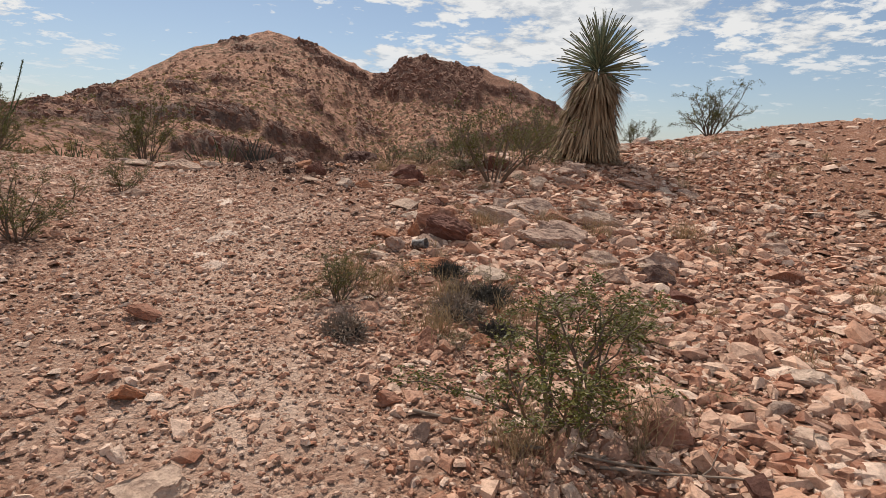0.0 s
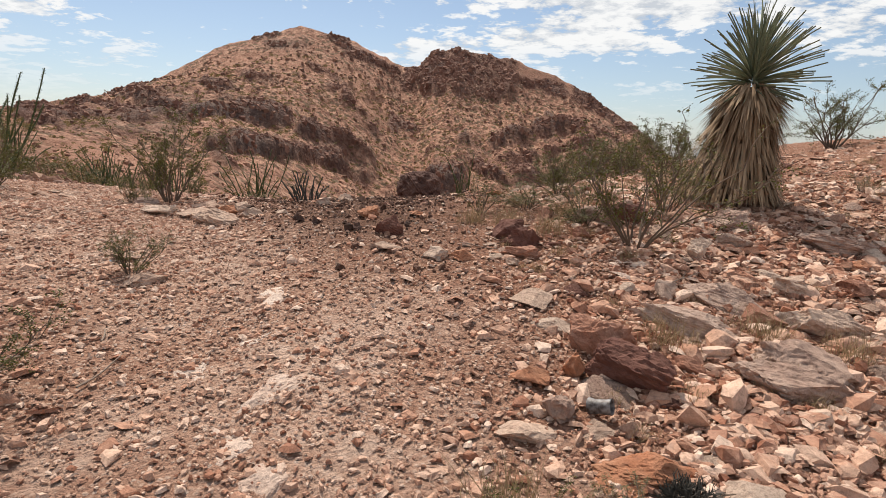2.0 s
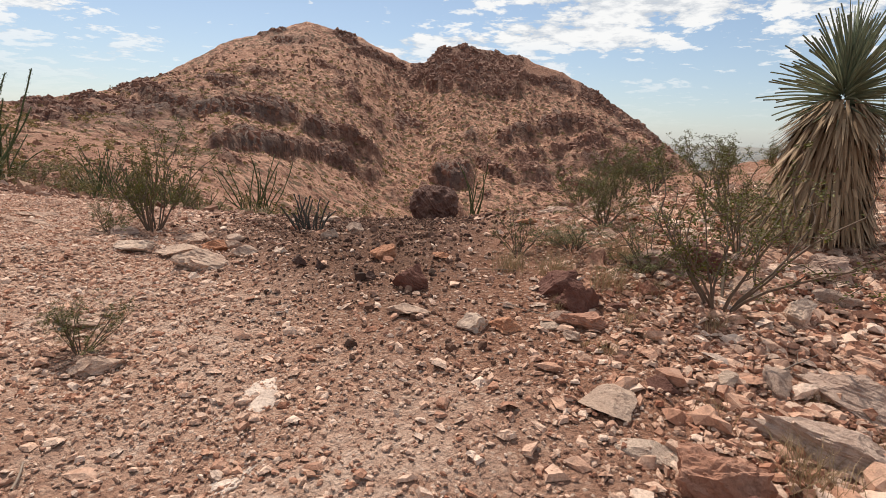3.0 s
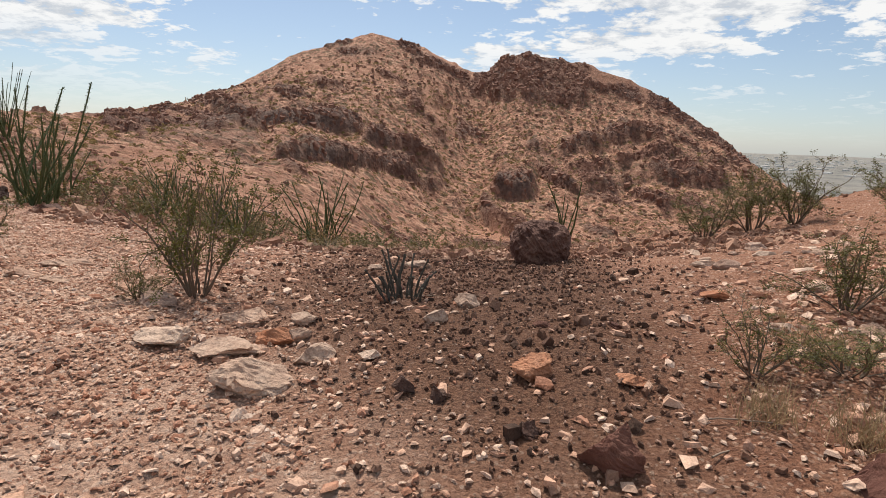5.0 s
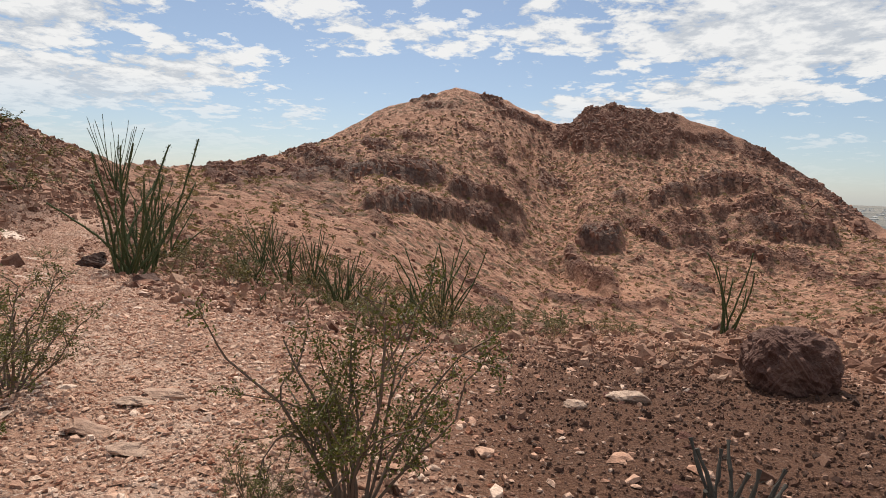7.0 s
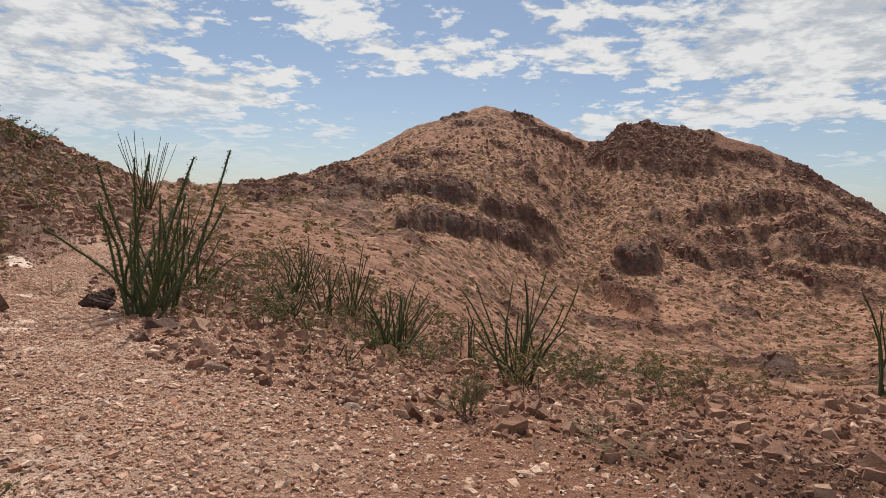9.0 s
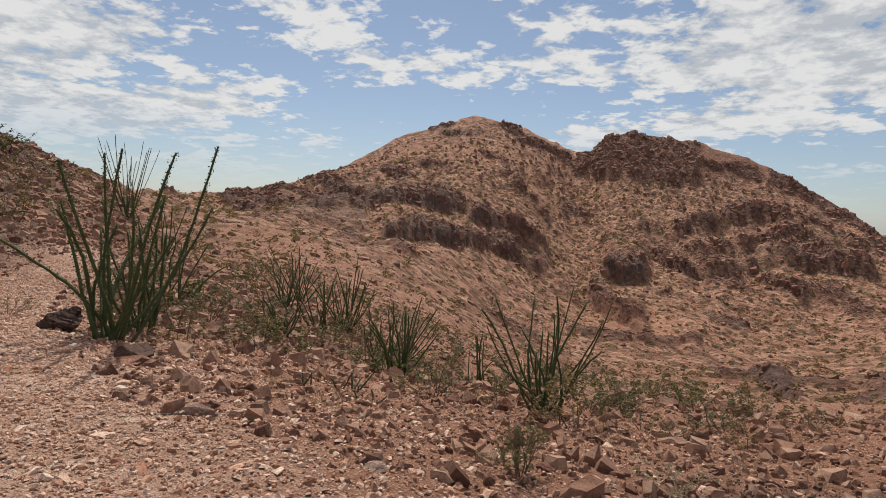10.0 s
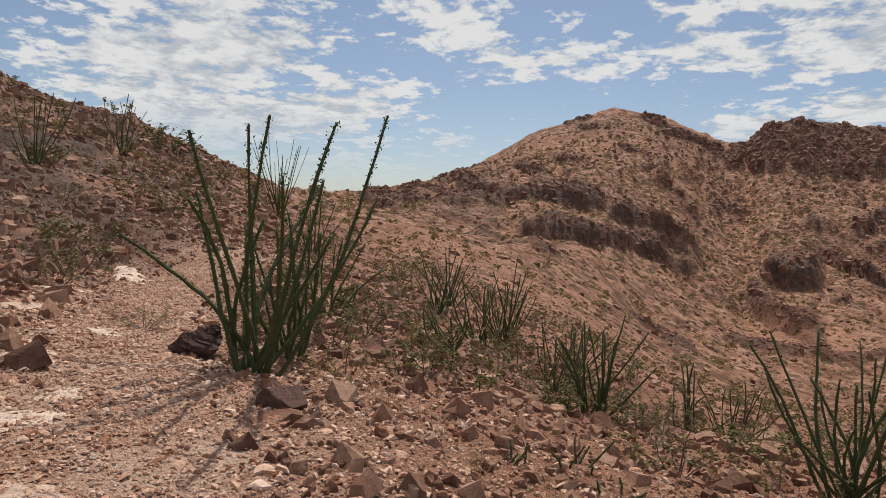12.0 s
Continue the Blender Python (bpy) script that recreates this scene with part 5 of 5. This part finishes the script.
# ---- ground litter ----
def litter():
    rng = np.random.default_rng(21)
    blade = (np.array([(0, 0.04, 0), (0, -0.04, 0), (0.2, 0.03, 0.6), (0.2, -0.03, 0.6), (0.55, 0, 1.0)]), np.array([(0, 1, 3), (0, 3, 2), (2, 3, 4)]))
    pile = Pile()

    def tuft(x, y, tall, n):
        z = ground_at(x, y)
        w = np.stack([x + rng.normal(size=n) * 0.05 * tall / 0.15, y + rng.normal(size=n) * 0.05 * tall / 0.15, np.full(n, z - 0.01)], -1)
        s = tall * rng.uniform(0.5, 1.1, n)
        pile.add(*spread(blade, w, rng.uniform(0, 6.28, n), np.stack([s, np.full(n, 0.04), s], -1), rng.uniform(-0.45, 0.45, (n, 2))))

    for k in range(130):
        x, y = rng.uniform(-0.5, 5), rng.uniform(1.5, 9.5)
        if along(TRAIL, x, y) > 1.2:
            tuft(x, y, rng.uniform(0.05, 0.13), 50)
    for k in range(260):
        x, y = rng.uniform(-16, 1), rng.uniform(12.8, 24)
        if along(TRAIL, x, y) > 1.0:
            tuft(x, y, rng.uniform(0.1, 0.3), 26)
    for x, y in ((0.9, 4.85), (1.3, 4.7), (0.35, 4.7), (2.1, 4.9), (0.05, 3.1), (-0.35, 3.25), (0.75, 1.95), (0.3, 1.8), (-0.4, 6.5), (-0.1, 6.3), (-0.7, 6.6), (0.1, 6.9), (-0.3, 7.2), (-0.55, 3.4), (0.0, 2.75), (0.4, 2.9)):
        tuft(x, y, 0.2, 150)
    tagged(new("dry_grass", pile.mesh("dry_grass", STRAW)), "dry straw coloured grass tufts among stones", "grass", kind="stuff")
    sticks = ((-0.08, 2.02, 0.62, -14, 0.008), (0.28, 1.80, 0.5, 8, 0.007), (0.55, 1.72, 0.55, -6, 0.006), (-2.35, 3.9, 0.3, 70, 0.005), (-2.5, 4.3, 0.34, 110, 0.005), (-2.65, 3.0, 0.32, 75, 0.006), (0.0, 3.62, 0.26, -40, 0.008),
              (-1.0, 6.3, 0.4, 40, 0.004), (-0.8, 6.0, 0.34, -30, 0.004), (-0.95, 6.55, 0.28, 10, 0.004), (-2.6, 8.2, 0.3, 20, 0.004), (0.5, 5.4, 0.34, 30, 0.005), (-3.9, 7.7, 0.3, -20, 0.004), (1.1, 2.0, 0.4, 60, 0.004))
    for x, y, long, turn, thick in sticks:
        p, _ = branch(rng, (0, 0, 0), (1, 0, 0.03), long, 0.35, 7)
        wood = Pile()
        wood.add(*tube(p, np.linspace(thick, thick * 0.5, 8), 6))
        q, _ = branch(rng, p[4], (0.8, 0.55, 0.12), long * 0.35, 0.3, 4)
        wood.add(*tube(q, np.linspace(thick * 0.6, thick * 0.25, 5), 5))
        ob = tagged(new("dead_stick", wood.mesh("dead_stick", DEAD_WOOD, False)), "grey weathered dead stick lying on gravel", "stick", "dead sticks on the ground")
        ob.matrix_world = pose(x, y, ground_at(x, y) + 0.02, 0, 0, turn)
    # crushed tin can in the rubble
    can = tagged(new("tin_can"), "rusty crushed tin can lying in rubble", "can")
    can.matrix_world = pose(-0.19, 4.03, ground_at(-0.19, 4.03) + 0.045, 78, 12, 60)
    a = np.linspace(0, 6.283, 25)[:-1]
    rings = []
    for z, r in ((0, 0.034), (0.004, 0.036), (0.03, 0.034), (0.05, 0.03), (0.075, 0.033), (0.098, 0.036), (0.102, 0.034), (0.096, 0.031), (0.01, 0.031)):
        d = 1 - 0.28 * np.maximum(np.cos(a - 1), 0) ** 2 * math.sin(z * 30)
        rings.append(np.stack([r * d * np.cos(a), r * d * np.sin(a), np.full(24, z)], -1))
    v = np.concatenate(rings)
    f = [(i * 24 + j, i * 24 + (j + 1) % 24, (i + 1) * 24 + (j + 1) % 24, (i + 1) * 24 + j) for i in range(len(rings) - 1) for j in range(24)]
    part("shell", mesh_from("shell", v, f, TIN, False), can)
    lid = Pile()
    lid.add(*tube(np.array([(0, 0, 0.002), (0, 0, 0.006)]), (0.033, 0.033), 20))
    part("lid", lid.mesh("lid", TIN), can)


litter()


# ---- far slopes: scrub, stones, town ----
def far_cover():
    rng = np.random.default_rng(31)
    stone = [rock_shape(400 + k, 1, (1, rng.uniform(0.6, 0.9), rng.uniform(0.45, 0.8)), 7, 0.04) for k in range(6)]
    clump_v, clump_f = [], []
    for k in range(13):
        c = rng.normal(size=3) * np.array([0.26, 0.26, 0.16]) + [0, 0, 0.26]
        c[2] = max(c[2], 0.06)
        i = len(clump_v)
        clump_v += [c + rng.normal(size=3) * 0.17 for _ in range(3)]
        clump_f.append((i, i + 1, i + 2))
    clump = (np.array(clump_v), np.array(clump_f))

    def scatter(count, near, far, az0, az1, keep):
        d = near * (far / near) ** rng.random(count) if keep != "even" else np.sqrt(rng.uniform(near ** 2, far ** 2, count))
        az = np.radians(rng.uniform(az0, az1, count))
        x, y = HUB[0] + d * np.sin(az), HUB[1] + d * np.cos(az)
        _, path, _, crag, grass = land(x, y)
        return x, y, surface(x, y), path, crag, d

    pile = Pile()
    x, y, z, path, crag, d = scatter(15000, 26, 200, -72, 27, "even")
    edge = np.interp(np.degrees(np.arctan2(x - HUB[0], y - HUB[1])), np.array(SKYLINE)[:, 0], np.array(SKYLINE)[:, 2])
    ok = (path < 0.3) & (crag < 0.6) & (d < 0.90 * edge) & (rng.random(15000) < 0.45 + 0.55 * smooth(0.4, 0.6, fbm(x * 0.05, y * 0.05, 3, 90)))
    w = np.stack([x, y, z - 0.03], -1)[ok]
    n = len(w)
    s = rng.uniform(0.5, 1.5, n) * np.interp(d[ok], (30, 90, 200), (0.55, 0.8, 1.0))
    pile.add(*spread(clump, w, rng.uniform(0, 6.28, n), np.stack([s, s, s * rng.uniform(0.6, 1, n)], -1)))
    tagged(new("hillside_scrub", pile.mesh("hillside_scrub", SCRUB)), "scattered grey green scrub on the mountain slopes", "scrub", kind="stuff")

    pile = Pile()
    x, y, z, path, crag, d = scatter(13000, 18, 200, -72, 28, "even")
    for k in range(6):
        i = np.arange(13000) % 6 == k
        i &= (path < 0.4) & (d < 0.96 * np.interp(np.degrees(np.arctan2(x - HUB[0], y - HUB[1])), np.array(SKYLINE)[:, 0], np.array(SKYLINE)[:, 2]))
        w = np.stack([x, y, z - 0.05], -1)[i]
        n = len(w)
        s = np.clip(rng.lognormal(-1.2, 0.5, n), 0.1, 0.8) * np.interp(d[i], (16, 50, 200), (0.5, 0.9, 2.0))
        pile.add(*spread(block_shape(430 + k, 0.8), w, rng.uniform(0, 6.28, n), np.stack([s, s, s], -1), rng.uniform(-0.3, 0.3, (n, 2))))
    d, az = rng.uniform(9, 55, 6000), np.radians(rng.uniform(-84, -46, 6000))
    x, y = HUB[0] + d * np.sin(az), HUB[1] + d * np.cos(az)
    z, path = surface(x, y), land(x, y)[1]
    for k in range(6):
        i = (np.arange(6000) % 6 == k) & (path < 0.3)
        n = int(i.sum())
        s = np.clip(rng.lognormal(-1.75, 0.6, n), 0.06, 0.8) * np.interp(d[i], (11, 55), (0.6, 1.3))
        pile.add(*spread(block_shape(450 + k, 0.75), np.stack([x, y, z], -1)[i], rng.uniform(0, 6.28, n), np.stack([s, s, s], -1), rng.normal(0, 0.25, (n, 2))))
    d, az = 12 * (50 / 12) ** rng.random(9000), np.radians(rng.uniform(-46, 6, 9000))
    x, y = HUB[0] + d * np.sin(az), HUB[1] + d * np.cos(az)
    z, path = surface(x, y), land(x, y)[1]
    for k in range(6):
        i = (np.arange(9000) % 6 == k) & (path < 0.3) & (y > 12.5)
        n = int(i.sum())
        s = np.clip(rng.lognormal(-2.3, 0.6, n), 0.05, 0.5)
        pile.add(*spread(block_shape(470 + k, 0.6), np.stack([x, y, z], -1)[i], rng.uniform(0, 6.28, n), np.stack([s, s, s], -1), rng.normal(0, 0.25, (n, 2))))
    tagged(new("hillside_stones", pile.mesh("hillside_stones", SCREE)), "loose reddish stones on the mountain slopes", "stones", kind="stuff")

    pile = Pile()
    d, az = 6.5 * (32 / 6.5) ** rng.random(8000), np.radians(rng.uniform(-84, 34, 8000))
    x, y = HUB[0] + d * np.sin(az), HUB[1] + d * np.cos(az)
    z, path = surface(x, y), land(x, y)[1]
    off = along(TRAIL, x, y)
    for k in range(6):
        i = (np.arange(8000) % 6 == k) & (path < 0.75)
        n = int(i.sum())
        s = np.clip(rng.lognormal(-2.7, 0.6, n), 0.025, 0.2) * np.interp(off[i], (0, 2, 6, 25), (0.45, 0.6, 0.8, 1.5))
        pile.add(*spread(chip_shape(440 + k, 0.55), np.stack([x, y, z + 0.004], -1)[i], rng.uniform(0, 6.28, n), np.stack([s, s, s], -1), rng.normal(0, 0.25, (n, 2))))
    x, y = rng.uniform(-22, 2, 26000), rng.uniform(11.5, 24, 26000)
    z, path = surface(x, y), land(x, y)[1]
    for k in range(6):
        i = (np.arange(26000) % 6 == k) & (path < 0.8)
        n = int(i.sum())
        s = np.clip(rng.lognormal(-3.0, 0.75, n), 0.02, 0.34)
        pile.add(*spread(chip_shape(460 + k, 0.5), np.stack([x, y, z + 0.004], -1)[i], rng.uniform(0, 6.28, n), np.stack([s, s, s], -1), rng.normal(0, 0.25, (n, 2))))
    tagged(new("scree", pile.mesh("scree", SCREE)), "reddish brown scree strewn over the slopes", "scree", kind="stuff")

    # blocky broken rock of the crags
    pile = Pile()
    x, y, z, path, crag, d = scatter(330000, 34, 200, -72, 24, "even")
    az = np.arctan2(x - HUB[0], y - HUB[1])
    edge = np.interp(np.degrees(az), np.array(SKYLINE)[:, 0], np.array(SKYLINE)[:, 2])
    i = np.flatnonzero((crag > 0.55) & (d < edge + 0.5))[:9000]
    for k in range(12):
        j = i[k::12]
        n = len(j)
        s = np.clip(rng.lognormal(-0.25, 0.55, n), 0.3, 2.4) * np.interp(d[j], (34, 60, 200), (0.2, 0.34, 0.95)) * (0.5 + 0.5 * smooth(0.55, 0.95, crag[j]))
        w = np.stack([x[j], y[j], z[j] - 0.24 * s - 0.12 * s * smooth(edge[j] - 12, edge[j], d[j])], -1)
        lean = np.stack([rng.normal(0.05, 0.28, n), rng.normal(0.08, 0.28, n)], -1)
        pile.add(*spread(block_shape(480 + k, 1.0), w, -az[j] + rng.normal(0.1, 0.7, n), np.stack([s * rng.uniform(0.8, 1.6, n), s * rng.uniform(0.8, 1.2, n), s * rng.uniform(0.7, 1.4, n)], -1), lean))
    tagged(new("crag_blocks", pile.mesh("crag_blocks", CRAG)), "broken dark brown crag rock on the mountain", "crag", kind="stuff")

    box = (np.array([(i, j, k) for k in (0, 1) for j in (-0.5, 0.5) for i in (-0.5, 0.5)], float), np.array([(4, 5, 7), (4, 7, 6), (0, 1, 5), (0, 5, 4), (1, 3, 7), (1, 7, 5), (3, 2, 6), (3, 6, 7), (2, 0, 4), (2, 4, 6)]))
    pile = Pile()
    n = 460
    d, az = rng.uniform(1000, 3200, n), np.radians(rng.uniform(8, 48, n))
    x, y = HUB[0] + d * np.sin(az), HUB[1] + d * np.cos(az)
    pile.add(*spread(box, np.stack([x, y, land(x, y)[0]], -1), rng.uniform(0, 1.57, n), np.stack([rng.uniform(6, 16, n), rng.uniform(6, 14, n), rng.uniform(2.0, 3.2, n)], -1)))
    tagged(new("distant_town", pile.mesh("distant_town", PLASTER)), "tiny pale buildings on the distant plain", "town", kind="stuff")


far_cover()


# ---- gravel and stones on the near ground ----
def near_stones():
    rng = np.random.default_rng(51)
    walked = TRAIL[1:11]

    def sample(count, x0, x1, y0, y1, reach):
        x, y = rng.uniform(x0, x1, count), rng.uniform(y0, y1, count)
        off = along(walked, x, y)
        rim = smooth(x0, x0 + 3, x) * smooth(x1, x1 - 3, x) * smooth(y0, y0 + 3, y) * smooth(y1, y1 - 3, y)
        keep = rng.random(count) < rim / (1 + (off / reach) ** 2)
        return x[keep], y[keep]

    def pour(name, label, x, y, low, mid, high, level, kinds, flat, mat, scorched=False):
        z = surface(x, y)
        _, path, burnt, _, _ = land(x, y)
        pile = Pile()
        n = len(x)
        rocky = smooth(0.7, 2.2, x - np.interp(y, (0, 4, 8, 12), (-0.6, -1.2, -0.8, 0.5))) * smooth(13, 10, y)
        s = np.clip(rng.lognormal(math.log(mid), 0.5, n), low, high) * (1 + 0.5 * rocky - 0.2 * path)
        keep = rng.random(n) < (burnt if scorched else 1 - 0.9 * burnt)
        for k in range(kinds):
            i = keep & (np.arange(n) % kinds == k)
            shape = chip_shape(600 + k, flat) if level == 0 else rock_shape(600 + 20 * level + k, level, (1.0, rng.uniform(0.6, 0.85), flat * rng.uniform(0.7, 1.3)), 18, 0.04)
            w = np.stack([x[i], y[i], z[i] + (s[i] * flat * 0.2 + 0.004 if level == 0 else s[i] * flat * -0.06)], -1)
            m = len(w)
            pile.add(*spread(shape, w, rng.uniform(0, 6.28, m), np.stack([s[i], s[i] * rng.uniform(0.75, 1.2, m), s[i] * rng.uniform(0.6, 1.3, m)], -1), rng.normal(0, 0.27, (m, 2))))
        tagged(new(name, pile.mesh(name, mat)), label, "gravel", kind="stuff")

    x, y = sample(1300000, -18, 5, -3, 18.5, 1.0)
    pour("gravel", "pink angular gravel covering trail and slope", x[:92000], y[:92000], 0.010, 0.026, 0.075, 0, 14, 0.30, PALE_GRAVEL)
    x, y = rng.uniform(-0.9, 5.5, 70000), rng.uniform(0, 10.5, 70000)
    keep = rng.random(70000) < smooth(5.5, 3.5, x) * smooth(0, 1.5, y) * smooth(10.5, 8.5, y) * smooth(0.2, 1.6, x - np.interp(y, (0, 4, 8, 12), (-0.6, -1.2, -0.8, 0.5))) / (1 + 0.12 * x * x)
    x, y = x[keep], y[keep]
    pour("slope_gravel", "broken pink and orange chips between rocks", x[:26000], y[:26000], 0.014, 0.032, 0.09, 0, 14, 0.3, GRAVEL)
    x, y = sample(110000, -18, 9, -3.5, 18, 2.4)
    pour("stones", "flat pink and brown stones strewn over ground", x[:21000], y[:21000], 0.028, 0.048, 0.11, 0, 14, 0.26, PALE_GRAVEL)
    x, y = sample(90000, -17, 10, -3.5, 18, 3.0)
    keep = smooth(0.2, 2.0, x - np.interp(y, (0, 4, 8, 12), (-0.6, -1.2, -0.8, 0.5))) + 0.12 > rng.random(len(x))
    x, y = x[keep], y[keep]
    pour("flakes", "thin pale pink slabs overlapping on the slope", x[:9000], y[:9000], 0.05, 0.072, 0.15, 0, 18, 0.17, PALE_GRAVEL)
    x, y = sample(40000, -17, 10, -3.5, 18, 3.0)
    keep = smooth(0.2, 2.0, x - np.interp(y, (0, 4, 8, 12), (-0.6, -1.2, -0.8, 0.5))) + 0.08 > rng.random(len(x))
    x, y = x[keep], y[keep]
    pour("rubble", "angular pink and grey rubble on the slope", x[:2600], y[:2600], 0.05, 0.08, 0.17, 1, 12, 0.42, PALE_GRAVEL)
    x, y = rng.uniform(-5, 1.2, 27000), rng.uniform(5, 13.5, 27000)
    pour("charred_lumps", "charred black and brown lumps on scorched soil", x, y, 0.010, 0.022, 0.11, 0, 8, 0.5, BURNT_LUMP, True)


near_stones()
